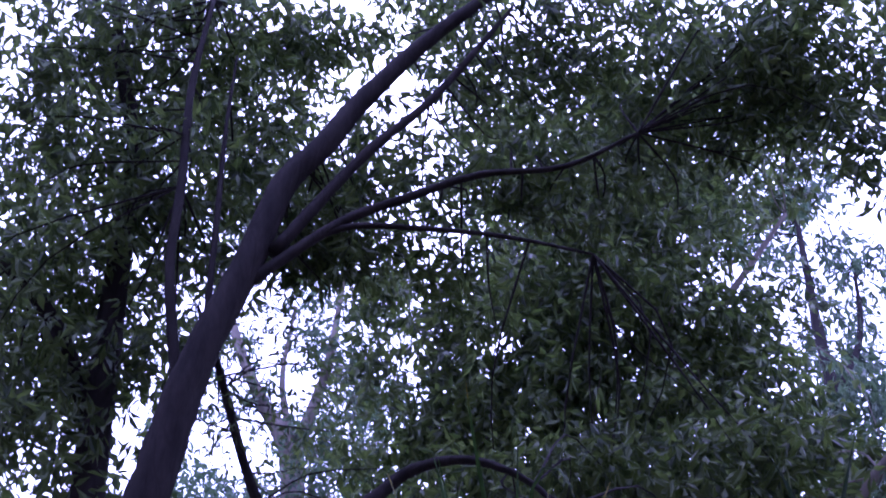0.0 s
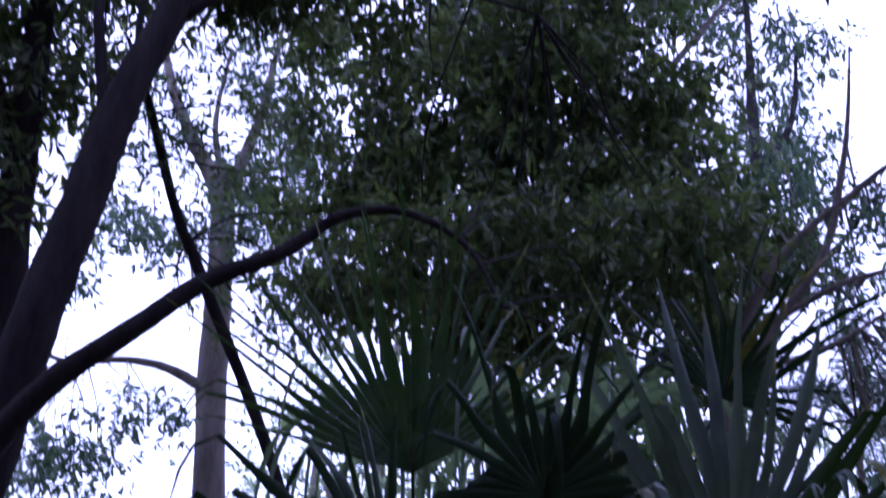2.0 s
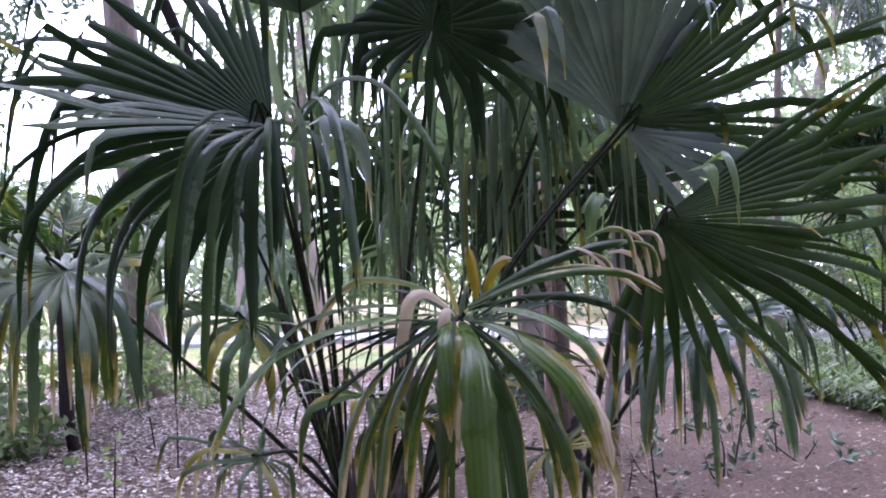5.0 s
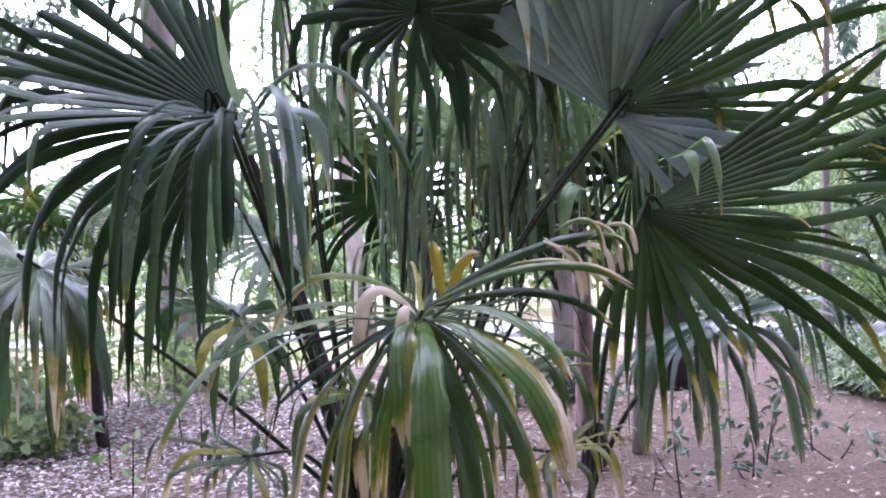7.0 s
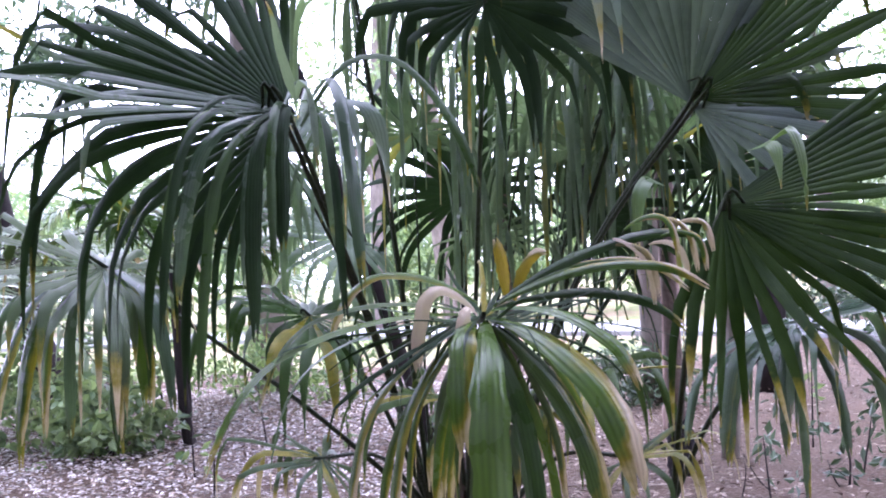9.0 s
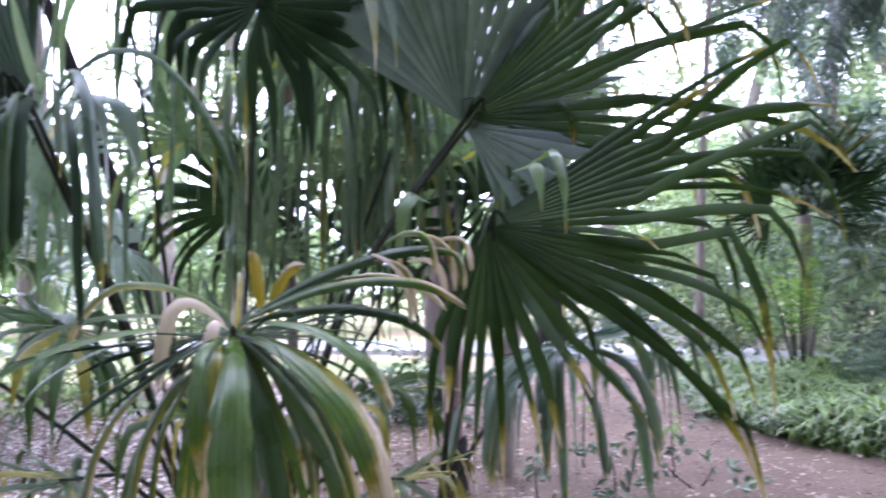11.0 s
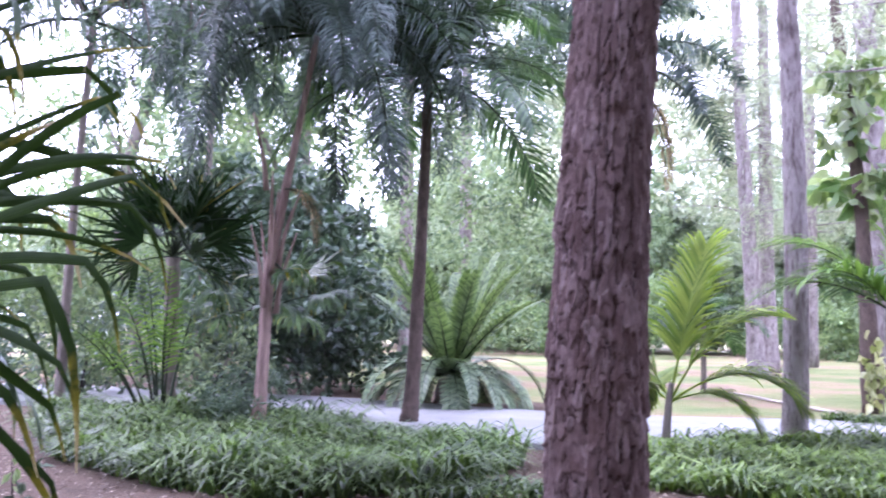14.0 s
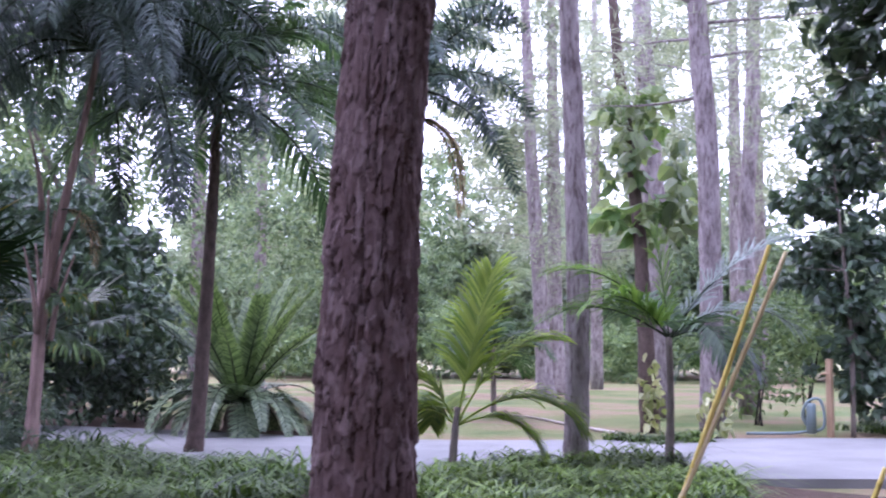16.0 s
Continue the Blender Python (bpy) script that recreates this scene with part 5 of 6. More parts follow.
broadleaf("leaning dark-barked tree with long branches and hanging leaves", (-3.75, 6.35, 0),
          [[(-3.75, 6.35, -0.1, 0.24), (-3.55, 6.45, 1.8, 0.19), (-3.34, 6.53, 3.64, 0.17), (-3.1, 6.64, 5.0, 0.155), (-2.93, 6.7, 5.89, 0.14), (-2.62, 6.82, 6.93, 0.125), (-2.4, 6.89, 7.74, 0.115), (-2.09, 6.98, 8.23, 0.11), (-1.76, 7.06, 8.81, 0.095), (-1.12, 7.16, 9.64, 0.075), (-0.3, 7.22, 10.39, 0.05), (0.6, 7.3, 11.2, 0.02)],
           [(-2.61, 6.82, 6.71, 0.05), (-1.92, 7.02, 7.37, 0.045), (-1.35, 7.13, 7.66, 0.04), (-0.7, 7.2, 7.89, 0.033), (0.05, 7.22, 7.9, 0.025), (0.72, 7.17, 8.15, 0.015)],
           [(-2.5, 6.87, 6.85, 0.035), (-1.92, 7.02, 7.31, 0.03), (-1.21, 7.15, 7.32, 0.026), (-0.5, 7.22, 7.19, 0.02), (0.19, 7.21, 6.92, 0.012)],
           [(-2.45, 6.87, 7.01, 0.06), (-1.75, 7.06, 8.11, 0.05), (-1.13, 7.16, 8.81, 0.04), (-0.57, 7.21, 9.6, 0.03), (-0.26, 7.22, 10.05, 0.015)],
           [(-3.02, 6.66, 5.6, 0.05), (-3.19, 6.59, 6.73, 0.042), (-3.2, 6.59, 7.61, 0.04), (-3.23, 6.58, 8.79, 0.035), (-3.15, 6.61, 9.96, 0.02)],
           [(-2.88, 6.71, 6.1, 0.03), (-2.9, 6.72, 7.36, 0.026), (-2.91, 6.71, 8.31, 0.02), (-2.89, 6.72, 9.25, 0.01)],
           [(-3.5, 6.3, 2.9, 0.1), (-3.01, 6.25, 3.52, 0.085), (-2.53, 6.33, 3.93, 0.075), (-2.12, 6.46, 4.31, 0.07), (-1.62, 6.58, 4.58, 0.055), (-1.25, 6.65, 4.87, 0.045), (-0.82, 6.7, 4.92, 0.032), (-0.39, 6.73, 4.68, 0.022), (-0.14, 6.73, 4.22, 0.01)]],
          [(-4.91, 6.55, 9.72, 0.89), (-4.17, 7.01, 10.08, 0.91), (-3.22, 7.45, 10.56, 0.75), (-4.42, 6.86, 8.19, 0.76), (-4.49, 6.82, 7.04, 0.61), (-3.68, 7.25, 8.41, 0.61), (-2.36, 7.73, 10.54, 0.5), (-1.09, 7.97, 10.85, 0.76), (-0.4, 8.02, 9.91, 0.9), (0.71, 7.97, 10.27, 1.05), (1.55, 7.84, 9.34, 0.93), (2.63, 7.53, 9.47, 0.88), (-0.7, 8.01, 8.55, 0.5), (0.1, 8.02, 8.31, 0.66), (1.06, 7.93, 8.6, 0.72), (1.97, 7.74, 8.72, 0.62), (2.59, 7.54, 8.59, 0.56), (-2.6, 7.66, 7.65, 0.42), (-2.33, 7.74, 8.42, 0.33), (-3.38, 7.38, 7.3, 0.41), (-3.71, 7.24, 6.32, 0.29), (0.5, 7.5, 11.6, 1.4)] + CENTRE_LEAVES, 1080, 28, 0.165, 0.06, 121, "canopy", "dark_bark", 0.7, 0.2, 140)
broadleaf("dark tree with a straight trunk among dense leaves", (-4.3, 7.3, 0),
          [[(-4.9, 7.2, -0.1, 0.17), (-4.4, 7.3, 2.0, 0.155), (-3.9, 7.38, 3.9, 0.15), (-3.94, 7.35, 5.3, 0.14), (-3.98, 7.33, 6.63, 0.12), (-4.01, 7.31, 7.83, 0.1), (-4.04, 7.3, 8.86, 0.085), (-4.34, 7.14, 10.08, 0.06), (-4.5, 7.05, 11.5, 0.03)],
           [(-3.94, 7.35, 5.7, 0.08), (-4.36, 7.13, 6.66, 0.07), (-4.84, 6.84, 7.22, 0.05), (-5.6, 6.5, 7.9, 0.03)]],
          [(-4.6, 8.2, 9.0, 1.5, 1.4, 2.4), (-5.2, 7.8, 6.6, 1.0, 1.0, 1.2), (-3.4, 8.6, 10.5, 1.4, 1.2, 1.2)], 330, 26, 0.165, 0.06, 122, "canopy", "dark_bark", 0.6, 0.22, 40)
BEHIND_LEAVES = [(-3.62, 15.35, 10.96, 0.48), (-4.03, 15.25, 12.3, 0.59), (-2.88, 15.49, 11.86, 0.29), (-4.94, 15.0, 11.78, 0.49), (-5.36, 14.86, 10.23, 0.47), (-4.28, 15.19, 9.49, 0.55), (-6.28, 14.52, 9.55, 0.55), (-5.57, 14.79, 8.76, 0.54), (-6.78, 14.3, 11.11, 0.48), (-3.34, 15.41, 10.32, 0.56)]
broadleaf("pale forked gum tree behind the clearing", (-4.3, 15.3, 0),
          [[(-4.2, 15.4, -0.1, 0.3), (-4.24, 15.32, 3.0, 0.25), (-4.4, 15.25, 6.1, 0.22), (-4.42, 15.2, 7.7, 0.2), (-4.5, 15.13, 9.2, 0.17), (-4.97, 15.0, 10.14, 0.11), (-5.4, 14.86, 11.14, 0.08), (-5.9, 14.8, 13, 0.03)],
           [(-4.5, 15.13, 9.1, 0.13), (-4.18, 15.22, 10.11, 0.1), (-3.97, 15.28, 10.99, 0.08), (-3.84, 15.31, 12.01, 0.05), (-3.6, 15.3, 13.5, 0.02)],
           [(-4.42, 15.22, 6.1, 0.1), (-5.0, 15.05, 6.4, 0.075), (-5.6, 14.9, 6.5, 0.06), (-6.45, 14.55, 6.4, 0.04), (-7.4, 14.3, 6.9, 0.02)],
           [(-4.5, 15.1, 9.5, 0.07), (-4.7, 15.1, 10.6, 0.05), (-4.55, 15.1, 12.0, 0.03)]],
          [(-3.81, 16.33, 10.21, 0.78), (-4.43, 16.18, 11.75, 0.51), (-3.6, 16.38, 9.18, 0.77), (-2.86, 16.51, 10.86, 0.4), (-5.46, 15.88, 11.46, 0.5), (-4.8, 15.4, 14.0, 1.6), (-5.08, 13.96, 8.04, 0.5), (-5.75, 13.71, 8.27, 0.51), (-6.27, 13.48, 7.4, 0.5), (-3.73, 14.36, 8.41, 0.59), (-3.0, 14.52, 9.6, 0.52), (-3.41, 14.43, 7.11, 0.49), (-5.61, 13.76, 5.01, 0.63), (-6.09, 13.56, 4.65, 0.55), (-4.9, 14.02, 5.4, 0.48)] + BEHIND_LEAVES, 380, 26, 0.17, 0.055, 123, "canopy_cool", "grey_bark", 0.5, 0.22, 160)
broadleaf("thin dark tree bending over the clearing", (-0.9, 9.0, 0),
          [[(-0.9, 9.0, -0.1, 0.05), (-1.9, 8.7, 3.2, 0.05), (-2.67, 8.38, 5.07, 0.05), (-2.96, 8.29, 5.73, 0.045), (-3.29, 8.18, 6.78, 0.035), (-3.52, 8.09, 7.4, 0.02)]],
          [(-3.0, 8.6, 6.6, 1.2, 0.9, 0.8), (-2.4, 9.2, 5.4, 0.9, 0.8, 0.5)], 70, 18, 0.11, 0.035, 124, "canopy", "dark_bark", 0.6, 0.3, 30)
LOW_LEAVES = [(-1.85, 11.59, 6.4, 0.6), (-0.89, 11.69, 6.11, 0.59), (-2.36, 11.51, 6.06, 0.39), (-0.18, 11.71, 6.07, 0.53)]
SIDE_LEAVES = LOW_LEAVES + [(-2.5, 12.14, 8.97, 0.53), (-2.02, 12.23, 7.92, 0.43), (-2.84, 12.08, 7.47, 0.36), (-1.85, 12.25, 6.99, 0.42), (-1.47, 12.3, 8.52, 0.59), (-2.55, 12.13, 10.01, 0.47), (2.55, 12.07, 9.13, 0.5)]
broadleaf("dense tall tree hanging with dark green foliage", (1.2, 12.6, 0),
          [[(1.0, 12.7, -0.1, 0.17), (1.0, 12.68, 5, 0.14), (1.11, 12.66, 8.75, 0.12), (1.34, 12.63, 9.59, 0.12), (1.2, 12.64, 11, 0.1), (1.0, 12.7, 14, 0.05)],
           [(1.05, 12.66, 7.6, 0.1), (0.2, 12.7, 9.4, 0.07), (-0.6, 12.8, 11.5, 0.03)],
           [(1.1, 12.66, 8.5, 0.1), (2.2, 12.6, 9.8, 0.06), (3.2, 12.5, 11, 0.03)],
           [(1.34, 12.63, 9.5, 0.09), (1.5, 12.6, 10.5, 0.08), (1.45, 12.6, 11.4, 0.03)]],
          [(-0.78, 11.71, 8.91, 1.23), (0.63, 11.69, 8.75, 1.29), (-0.21, 11.72, 7.3, 1.36), (1.11, 11.65, 7.29, 1.3), (-1.33, 11.67, 7.67, 0.83), (1.18, 11.64, 10.22, 1.14), (0.03, 11.72, 9.96, 1.05), (1.99, 11.52, 7.58, 0.9), (2.55, 11.41, 6.69, 0.5), (1.86, 11.55, 8.69, 0.64), (0.6, 11.8, 5.7, 0.8), (2.0, 11.6, 5.7, 0.8), (-0.5, 11.8, 5.7, 0.7), (3.2, 11.8, 6.6, 0.5), (0.2, 12.4, 12.2, 1.8), (2.4, 12.4, 12.4, 1.7)] + SIDE_LEAVES, 1350, 26, 0.19, 0.08, 125, "canopy", "grey_bark", 0.6, 0.2, 60)
broadleaf("spreading tree with hanging narrow leaves against the sky", (2.3, 13.4, 0),
          [[(2.3, 13.4, -0.1, 0.17), (2.6, 13.6, 4, 0.14), (3.6, 14.4, 8, 0.11), (4.0, 15.4, 11, 0.08), (4.3, 15.9, 14, 0.03)],
           [(3.3, 14.2, 7, 0.08), (4.4, 14.0, 7.6, 0.05), (5.1, 13.9, 8.4, 0.02)], [(3.7, 14.6, 9, 0.07), (4.6, 15.4, 10.6, 0.05), (5.0, 15.9, 12.4, 0.02)]],
          [(4.9, 15.94, 12.3, 0.7), (4.37, 16.1, 10.77, 0.9), (4.6, 16.03, 9.87, 0.8), (3.65, 16.28, 13.57, 0.96), (4.55, 16.05, 14.18, 0.76), (3.65, 14.3, 8.95, 0.7), (3.88, 14.24, 7.69, 0.6), (4.48, 14.06, 7.03, 0.45), (5.19, 13.81, 8.19, 0.4)], 220, 26, 0.2, 0.06, 126, "canopy_cool", "dark_bark", 0.8, 0.26, 90)
broadleaf("bare-twigged pale tree among dark fan leaves", (1.4, 9.0, 0),
          [[(1.3, 9.0, -0.1, 0.07), (1.5, 8.8, 2.5, 0.06), (1.72, 8.6, 4.19, 0.05), (2.08, 8.51, 5.07, 0.042), (2.46, 8.41, 5.49, 0.036), (2.82, 8.29, 5.75, 0.03), (3.21, 8.14, 6.01, 0.022), (3.9, 8.0, 6.3, 0.01)],
           [(1.95, 8.55, 4.2, 0.045), (2.08, 8.51, 4.6, 0.042), (2.57, 8.37, 5.27, 0.036), (2.8, 8.3, 6.01, 0.028), (2.91, 8.26, 6.53, 0.02), (3.0, 8.2, 7.2, 0.008)],
           [(2.1, 8.5, 4.7, 0.035), (2.63, 8.35, 4.96, 0.03), (3.12, 8.18, 5.04, 0.022), (3.7, 8.1, 5.0, 0.01)],
           [(2.0, 8.5, 4.3, 0.03), (2.6, 8.4, 4.5, 0.024), (3.3, 8.2, 4.9, 0.012)]],
          [(3.2, 8.8, 5.4, 1.0, 0.7, 0.8), (3.6, 9.0, 4.2, 0.9, 0.7, 0.6)], 60, 22, 0.1, 0.035, 127, "canopy_cool", "grey_bark", 0.5, 0.28, 80)
broadleaf("dark broad-leaved tree overhanging the drive", (9.8, 1.6, 0),
          [[(9.8, 1.6, -0.1, 0.16), (9.6, 1.9, 2.5, 0.13), (9.2, 2.2, 4.4, 0.1), (8.2, 2.9, 5.0, 0.05), (7.3, 3.3, 4.2, 0.015)]],
          [(7.1, 3.27, 3.53, 0.34), (6.98, 3.51, 3.65, 0.19), (7.19, 3.07, 3.58, 0.34)] + [(8.2, 2.8, 4.9, 0.8), (9.4, 1.6, 5.2, 1.2)], 170, 22, 0.12, 0.085, 128, "shrub", "dark_bark", 0.6, 0.12, 40, shape=oval_leaves)
broadleaf("tall glossy shrub tree with large round leaves", (21.0, 9.3, 0),
          [[(20.8, 9.6, -0.1, 0.05), (20.8, 9.6, 2.0, 0.04), (20.7, 9.8, 5.0, 0.02)], [(21.3, 8.9, 0, 0.04), (21.3, 8.9, 3.0, 0.03), (21.2, 9.0, 5.5, 0.015)], [(21.6, 8.6, 0, 0.04), (21.6, 8.6, 2.0, 0.03), (21.4, 8.7, 4.2, 0.012)]],
          [(21.44, 9.16, 6.13, 0.71), (21.06, 10.01, 5.86, 0.53), (21.26, 9.56, 5.05, 0.7), (20.95, 10.23, 4.42, 0.47), (21.33, 9.41, 3.72, 0.7), (20.94, 10.25, 3.42, 0.46), (20.79, 10.55, 2.77, 0.35), (21.15, 9.81, 2.43, 0.58), (21.39, 9.27, 1.78, 0.69), (21.1, 9.92, 1.56, 0.46), (21.3, 9.48, 0.82, 0.52)], 120, 18, 0.24, 0.19, 129, "shrub", "grey_bark", 0.7, 0.22, 60, shape=oval_leaves)

# vine-clad trunk across the road
vine_tree = broadleaf("dark trunk hung with a climbing vine of big pale leaves", (18.87, 12.8, 0),
                      [[(18.87, 12.8, -0.1, 0.2), (18.83, 12.88, 2.2, 0.15), (18.77, 12.95, 4.0, 0.13), (18.63, 13.16, 6.3, 0.12), (18.5, 13.33, 8.6, 0.1), (18.4, 13.4, 13, 0.05)]],
                      [(18.6, 13.0, 6.2, 0.7, 0.5, 0.5), (18.75, 12.8, 5.2, 0.55, 0.5, 0.4), (18.85, 12.75, 4.3, 0.6, 0.5, 0.5), (18.8, 12.7, 3.4, 0.4, 0.35, 0.4)], 18, 6, 0.42, 0.33, 130, "vine", "palm_trunk", 0.9, 0.3, 0, shape=oval_leaves)
rng = np.random.default_rng(131)
for c, s in (((18.66, 12.62, 0.7), 60), ((17.68, 10.7, 0.6), 44), ((17.85, 10.55, 0.3), 26)):
    at = np.array(c) + rng.normal(size=(s, 3)) * [0.1, 0.1, 0.3]
    at[:, 2] = np.maximum(at[:, 2], 0.14)
    v, f = oval_leaves(at, rng.normal(size=(s, 3)) * 0.5 + [0, 0, -1.0], 0.22, 0.15, rng)
    tagged(mesh_object("climbing_vine", v, f, "vine_pale"), "variegated yellow-green vine leaves clinging to a trunk", "vine", "climbing vines")


def shrub(label, foot, blobs, clumps, per, length, width, seed, leaf="shrub", group="shrubs", shape=leaf_quads):
    rng = np.random.default_rng(seed)
    p = thing("shrub", foot, label, "shrub", group)
    foot = np.asarray(foot, float)
    v, f = crown(blobs, clumps, per, length, width, rng, 0.3, 0.22, shape)
    tagged(mesh_object("foliage", v, f, leaf, p), kind="stuff")
    for k in range(6):
        b = np.asarray(blobs[k % len(blobs)])
        e = b[:3] + rng.uniform(-0.5, 0.5, 3) * b[3:6]
        s = np.array([b[0] + rng.normal() * 0.08, b[1] + rng.normal() * 0.08, -0.05])
        r = min(0.025, 0.03 * b[5])
        v, f = tube(smooth_line([(*s, r), (*((s + e) / 2 + rng.normal(size=3) * 0.03), r * 0.7), (*e, r * 0.25)], 4), 5)
        mesh_object("stem", v, f, "dark_bark", p, True)
    return p


shrub("dense dark shrub beyond the road", (10.6, 19.6, 0), [(9.4, 20.2, 1.6, 1.6, 1.2, 1.6), (11.0, 20.4, 2.2, 1.7, 1.2, 1.9), (10.2, 21.2, 3.6, 1.6, 1.2, 1.2), (12.6, 21.4, 1.4, 1.4, 1.2, 1.4)], 260, 22, 0.22, 0.14, 141, "shrub", shape=oval_leaves)
shrub("dark shrub behind the split-trunk palm", (8.0, 18.6, 0), [(8.4, 18.8, 0.9, 1.0, 0.8, 0.9), (6.2, 19.6, 1.4, 1.0, 0.8, 1.3)], 120, 20, 0.14, 0.07, 142, "far_leaf_cool")
shrub("low dark undergrowth beyond the road", (6.4, 22.0, 0), [(6.4, 22.0, 0.8, 1.6, 1.0, 0.9), (8.6, 23.2, 1.2, 1.5, 1.0, 1.2), (4.2, 23.0, 1.0, 1.5, 1.0, 1.0)], 200, 20, 0.18, 0.08, 151)
shrub("tall dark shrub behind the cycad", (12.3, 22.4, 0), [(12.1, 22.5, 2.0, 1.4, 1.0, 1.8), (13.3, 23.3, 1.8, 1.2, 0.9, 1.6), (11.6, 22.7, 4.0, 1.3, 1.0, 1.0), (12.8, 23.0, 3.6, 1.1, 0.9, 0.9)], 240, 22, 0.22, 0.12, 152, shape=oval_leaves)
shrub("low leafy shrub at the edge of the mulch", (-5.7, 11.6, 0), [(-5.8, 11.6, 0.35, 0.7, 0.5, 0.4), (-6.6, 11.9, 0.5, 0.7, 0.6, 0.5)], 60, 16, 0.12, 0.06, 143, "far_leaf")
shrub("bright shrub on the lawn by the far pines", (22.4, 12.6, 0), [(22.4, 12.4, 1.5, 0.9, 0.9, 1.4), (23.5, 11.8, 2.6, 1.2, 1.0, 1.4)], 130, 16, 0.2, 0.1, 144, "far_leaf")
shrub("small shrub under the fan leaves", (1.95, 7.9, 0), [(1.95, 7.9, 0.3, 0.35, 0.3, 0.3), (1.3, 7.6, 0.2, 0.3, 0.3, 0.18), (2.6, 8.4, 0.25, 0.4, 0.3, 0.25)], 10, 12, 0.09, 0.045, 145)
shrub("dark tussock at the foot of the split-trunk palm", (7.15, 14.5, 0), [(7.15, 14.5, 0.45, 0.4, 0.3, 0.45), (6.75, 14.6, 0.3, 0.3, 0.3, 0.3)], 60, 18, 0.16, 0.03, 150)
shrub("dark fern mound on the mulch", (0.75, 12.6, 0), [(0.75, 12.6, 0.3, 0.8, 0.5, 0.35)], 60, 16, 0.14, 0.05, 146)
shrub("bright leafy shrub at the edge of the mulch", (-4.05, 10.0, 0), [(-4.2, 9.9, 0.3, 0.5, 0.4, 0.3), (-4.8, 10.6, 0.45, 0.5, 0.5, 0.4)], 70, 16, 0.12, 0.08, 148, "far_leaf", shape=oval_leaves)
shrub("weedy green shrub at the foot of the pale gum tree", (-4.3, 14.3, 0), [(-4.3, 14.3, 0.5, 0.8, 0.5, 0.5), (-3.0, 14.0, 0.35, 0.6, 0.5, 0.35), (-5.6, 14.6, 0.6, 0.9, 0.6, 0.6)], 90, 16, 0.12, 0.06, 149, "far_leaf")


def seedling(foot, height, seed, leaves, leaf="shrub"):
    """A thin stem on the mulch with a few leaves."""
    rng = np.random.default_rng(seed)
    foot = np.asarray(foot, float)
    p = thing("seedling", foot, "thin young plant with few leaves on the mulch", "seedling", "seedlings on the mulch")
    lean = rng.normal(size=3) * [0.12, 0.12, 0] * height
    line = smooth_line([(*(foot - [0, 0, 0.02]), 0.008), (*(foot + lean * 0.6 + [0, 0, height * 0.55]), 0.006), (*(foot + lean + [0, 0, height]), 0.003)], 4)
    v, f = tube(line, 5)
    mesh_object("stem", v, f, "dark_bark", p, True)
    spots = np.asarray(line)[rng.integers(len(line) // 3, len(line), leaves), :3] + rng.normal(size=(leaves, 3)) * 0.02
    for at in spots:
        v, f = leaf_quads(at[None], rng.normal(size=(1, 3)) + [0, 0, -0.3], 0.11, 0.05, rng)
        mesh_object("leaf", v, f, leaf, p)


for k, (x, y, h, n) in enumerate(((-2.42, 7.9, 0.45, 6), (-2.75, 10.3, 0.6, 7), (-2.3, 9.3, 0.5, 0), (-1.85, 9.75, 0.35, 8), (-2.9, 8.8, 0.55, 5), (-1.1, 9.2, 0.35, 9), (2.0, 9.4, 0.75, 5), (1.35, 7.3, 0.4, 5), (2.1, 8.2, 0.4, 6), (2.6, 8.8, 0.5, 6), (-0.95, 8.6, 0.4, 8))):
    seedling((x, y, 0.0), h, 500 + k, n, "shrub" if k % 3 else "far_leaf")
strap_grass("pale_tuft_grass", [(15.3, 10.6), (16.6, 10.0), (17.2, 10.8), (15.8, 11.6)], 60, 12, 0.3, 147, "pale tufts of grass on the far verge")

broadleaf("dark tree leaning over the clearing with a broken orange stub", (-7.52, 15.52, 0),
          [[(-7.52, 15.52, -0.1, 0.3), (-7.72, 15.41, 0.78, 0.24), (-8.02, 15.25, 2.23, 0.2), (-8.62, 15.25, 5.23, 0.14)]],
          [(-8.82, 15.75, 5.73, 1.8), (-7.22, 16.25, 4.73, 1.2)], 60, 22, 0.16, 0.07, 134, "canopy_cool", "dark_bark", 0.5, 0.3, 20)

# ---- distance: woods all round ----


def woods(name, arc0, arc1, near, far, count, low, high, size, seed, material, label):
    """Far woods: leafy clumps through an arc round the place, degrees clockwise from north."""
    rng = np.random.default_rng(seed)
    a = np.radians(rng.uniform(arc0, arc1, count))
    r = np.sqrt(rng.uniform(near ** 2, far ** 2, count))
    top = high * rng.uniform(0.5, 1.0, count)
    mid = np.stack([r * np.sin(a), r * np.cos(a), low + (top - low) * 0.55], 1)
    wide = rng.uniform(1.4, 3.2, count)
    rad = np.stack([wide, wide, np.maximum((top - low) * 0.48, 0.8)], 1)
    clumps, per = 30, 34
    q = unit(rng.normal(size=(count, clumps, 3))) * rng.uniform(0.3, 1.05, (count, clumps, 1))
    at = (mid[:, None] + q * rad[:, None]).reshape(-1, 3)
    tight = np.repeat(rng.uniform(0.16, 0.4, len(at)), per)[:, None]
    c = np.repeat(at, per, 0) + rng.normal(size=(len(at) * per, 3)) * tight * [1, 1, 0.6]
    c[:, 2] = np.abs(c[:, 2])
    v, f = leaf_quads(c, rng.normal(size=c.shape) + [0, 0, -0.5], size, size * 0.42, rng)
    return tagged(mesh_object(name, v, f, material), label, "woods", kind="stuff")


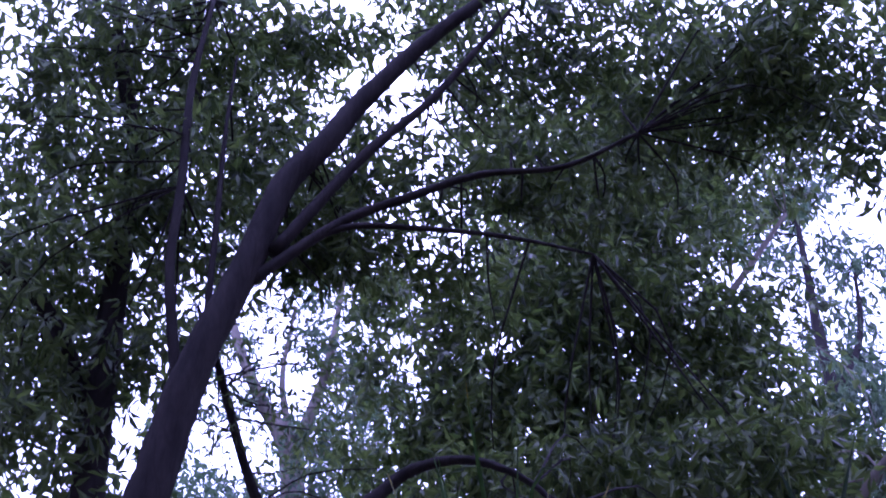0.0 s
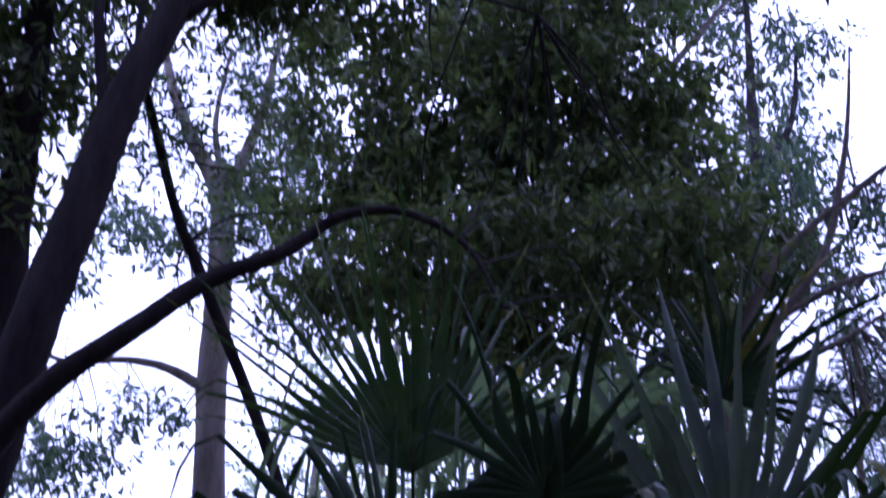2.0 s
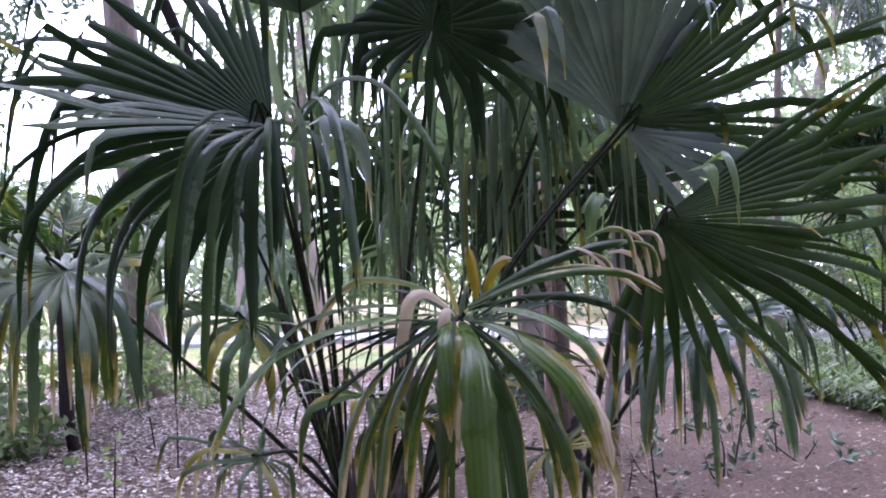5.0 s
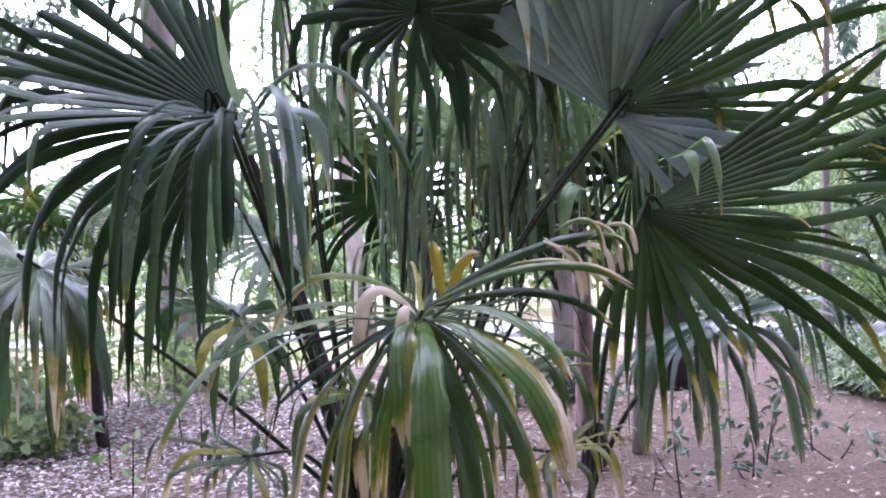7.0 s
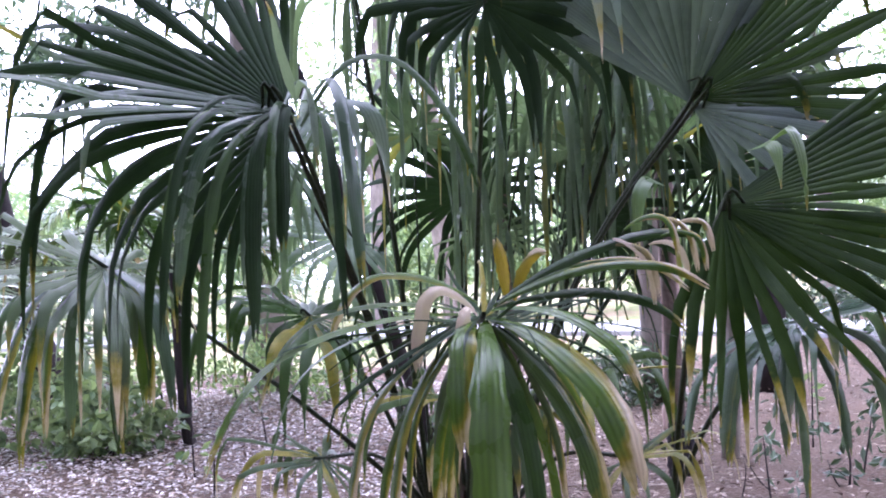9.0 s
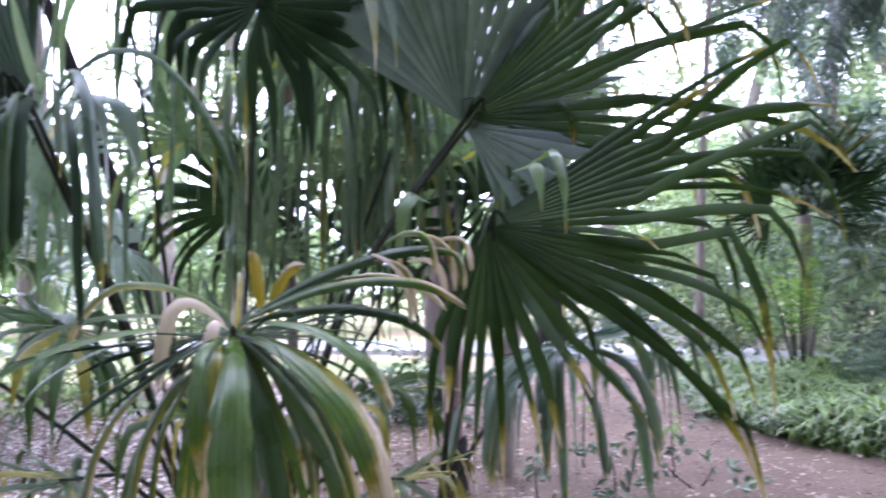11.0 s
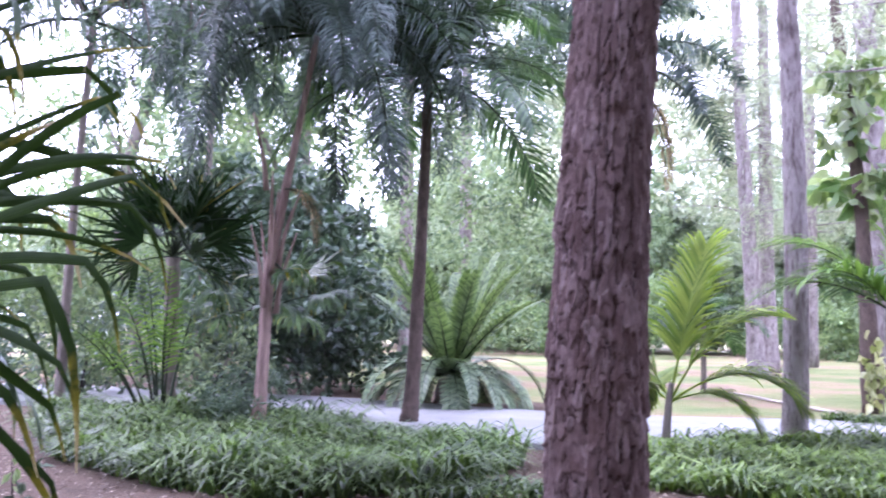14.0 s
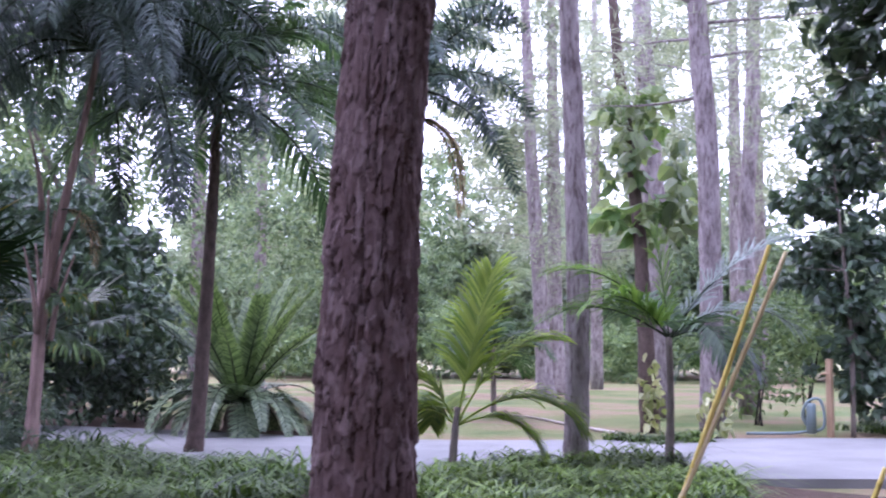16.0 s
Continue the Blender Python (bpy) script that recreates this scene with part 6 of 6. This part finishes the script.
# The far woods carry their haze in the pale leaf colour, without any mist.
woods("far_treeline", 14, 96, 62, 84, 100, 0, 12, 0.9, 159, "far_leaf_haze_tint", "tree line closing the distance, haze put into its pale leaves")
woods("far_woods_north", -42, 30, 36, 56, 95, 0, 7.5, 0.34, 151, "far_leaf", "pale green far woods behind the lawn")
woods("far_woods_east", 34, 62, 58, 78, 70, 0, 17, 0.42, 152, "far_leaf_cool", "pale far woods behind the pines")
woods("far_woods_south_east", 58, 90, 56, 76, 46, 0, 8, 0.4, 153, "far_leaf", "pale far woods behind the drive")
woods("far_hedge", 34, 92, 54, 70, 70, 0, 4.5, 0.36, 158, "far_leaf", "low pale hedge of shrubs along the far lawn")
woods("mid_woods_north_east", 18, 40, 27, 40, 19, 0.3, 13, 0.24, 155, "far_leaf_cool", "leafy woods beyond the road")
# This canopy takes its distance haze from the paled needle colour.
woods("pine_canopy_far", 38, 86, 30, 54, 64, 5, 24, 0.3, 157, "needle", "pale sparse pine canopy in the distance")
# Never in view: added behind the camera to hold back low sky light.
woods("shading_woods_behind", 92, 305, 15, 32, 130, 0, 22, 0.6, 156, "canopy", "woods added out of view to block light round the garden")
# Unseen trees, added overhead to shade the near fronds and mulch.
for k, (x, y) in enumerate(((-5.5, -4.5), (2.5, -4.5), (-1.5, -10.0), (8.0, -6.0), (4.6, -1.2))):
    broadleaf("tall tree added out of view to shade the garden", (x, y, 0), [[(x, y, -0.1, 0.3), (x, y + 0.3, 5, 0.24), (x + 0.4, y + 1.0, 10, 0.14), (x + 0.6, y + 1.5, 13, 0.06)], [(x, y + 0.4, 6, 0.12), (x - 1.8, y + 1.2, 9, 0.07), (x - 3, y + 1.6, 11, 0.03)], [(x, y + 0.5, 6.5, 0.12), (x + 1.6, y + 2.4, 9.5, 0.07), (x + 2.6, y + 3.4, 11.5, 0.03)]],
              [(x, y + 1.5, 11.5, 4.6, 4.0, 2.4), (x + 2, y + 2.5, 10.0, 2.6, 2.4, 1.4), (x - 2.4, y + 0.5, 10.0, 2.6, 2.4, 1.4)], 760, 26, 0.33, 0.18, 180 + k, "canopy", "dark_bark", 0.5, 0.45, 20, "shade trees over the garden")
# Unseen occluders behind the camera, which darken the leaves that face it.
for k, (x, y, h) in enumerate(((-8, -6, 5.5), (-4.2, -6.5, 5), (-0.5, -6, 5.5), (3.4, -7, 5), (-11, -3, 5))):
    broadleaf("bushy dark tree added out of view to block light", (x, y, 0), [[(x, y, -0.1, 0.16), (x + 0.2, y, h * 0.5, 0.11), (x, y + 0.3, h, 0.04)], [(x, y, h * 0.3, 0.06), (x + 1.2, y + 0.4, h * 0.55, 0.02)]],
              [(x, y, h * 0.72, 2.2, 1.8, h * 0.3), (x, y, h * 0.36, 2.3, 1.8, h * 0.3), (x, y, 0.9, 1.9, 1.5, 0.9)], 420, 24, 0.34, 0.2, 190 + k, "canopy", "dark_bark", 0.5, 0.5, 8, "bushy trees closing the garden")
rng = np.random.default_rng(160)
for k, (x, y) in enumerate(((-3, 27), (7, 33), (11, 30), (14, 27), (-16, 20), (-6, 33), (16, 36))):
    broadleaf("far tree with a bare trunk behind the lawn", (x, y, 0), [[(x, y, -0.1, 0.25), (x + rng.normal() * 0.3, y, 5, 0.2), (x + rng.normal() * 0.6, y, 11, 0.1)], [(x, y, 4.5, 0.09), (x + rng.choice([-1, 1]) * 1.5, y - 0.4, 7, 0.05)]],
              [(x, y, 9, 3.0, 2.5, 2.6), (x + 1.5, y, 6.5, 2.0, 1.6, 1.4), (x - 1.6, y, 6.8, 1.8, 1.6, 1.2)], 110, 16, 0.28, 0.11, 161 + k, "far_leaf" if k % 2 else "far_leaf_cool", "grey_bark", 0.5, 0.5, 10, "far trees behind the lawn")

# ---- small things ----


def cane(name, a, b, radius, material, label):
    """A jointed cane from a to b."""
    a, b = np.asarray(a, float), np.asarray(b, float)
    rows = []
    for k in range(13):
        t = k / 12
        sag = np.array([0, 0, -0.03 * math.sin(math.pi * t)])
        rows.append((*(a + (b - a) * t + sag), radius * (1 - 0.3 * t)))
        if k < 12:
            rows.append((*(a + (b - a) * (t + 0.006) + sag), radius * (1 - 0.3 * t) * 1.25))
            rows.append((*(a + (b - a) * (t + 0.014) + sag), radius * (1 - 0.3 * t)))
    v, f = tube(rows, 8)
    return tagged(mesh_object(name, v, f, material, smooth=True), label, "cane", "leaning canes")


v, f = tube(smooth_line([(21.0, 18.4, -0.03, 0.02), (20.2, 16.8, -0.02, 0.028), (19.3, 15.3, -0.025, 0.03), (18.5, 14.0, -0.02, 0.034), (17.9, 12.9, -0.025, 0.036)], 6), 6, 0.08, np.random.default_rng(9))
tagged(mesh_object("fallen_branch", v, f, "dead_branch", smooth=True), "long pale fallen branch lying on the lawn", "branch")
cane("cane", (6.05, 4.13, 0.0), (6.44, 3.47, 2.13), 0.018, "cane", "bright yellow cane leaning up from the ground")
cane("cane", (6.02, 4.18, 0.0), (6.48, 3.39, 2.09), 0.018, "cane_tan", "pale tan cane leaning beside a yellow one")
cane("cane", (6.05, 3.1, 0.0), (6.23, 2.75, 0.95), 0.018, "cane", "short yellow cane leaning up from the ground")


def stake(foot, height, lean, label):
    p = thing("stake", foot, label, "stake", "timber stakes")
    x, y, z = foot
    bm = bmesh.new()
    bmesh.ops.create_cube(bm, size=1.0, matrix=Matrix.Translation((x, y, height / 2 - 0.05)) @ Matrix.Rotation(lean, 4, "X") @ Matrix.Diagonal((0.11, 0.11, height + 0.1, 1)))
    bmesh.ops.bevel(bm, geom=bm.edges[:], offset=0.012, segments=2, affect="EDGES")
    me = bpy.data.meshes.new("post")
    bm.to_mesh(me)
    bm.free()
    me.materials.append(M["timber"])
    ob = new("post", me)
    ob.parent = p
    ob.matrix_parent_inverse = p.matrix_world.inverted()
    return p


post = stake((20.5, 9.9, 0.0), 1.4, 0.0, "short timber stake with a tap on the verge")
v, f = tube([(20.36, 9.98, 1.12, 0.02), (20.45, 9.93, 1.12, 0.025), (20.6, 9.85, 1.12, 0.02)], 8)
mesh_object("crossbar", v, f, "timber", post, True)
hose_line = [(20.4, 10.2, 0.02, 0.028), (20.3, 10.35, 0.3, 0.028), (20.35, 10.28, 0.58, 0.028), (20.45, 10.1, 0.64, 0.028), (20.5, 10.02, 0.4, 0.028), (20.48, 10.05, 0.1, 0.028), (20.3, 10.3, 0.03, 0.028), (19.8, 10.4, 0.02, 0.028), (19.2, 10.9, 0.02, 0.028)]
v, f = tube(smooth_line(hose_line, 8), 8)
tagged(mesh_object("garden_hose", v, f, "hose", smooth=True), "looped grey-blue garden hose beside the stake", "hose")
v, f = tube([(20.38, 10.22, 0.0, 0.09), (20.38, 10.22, 0.5, 0.09), (20.38, 10.22, 0.56, 0.07)], 12)
tagged(mesh_object("tap_post", v, f, "hose", smooth=True), "short grey tap post with a hose round it", "post")
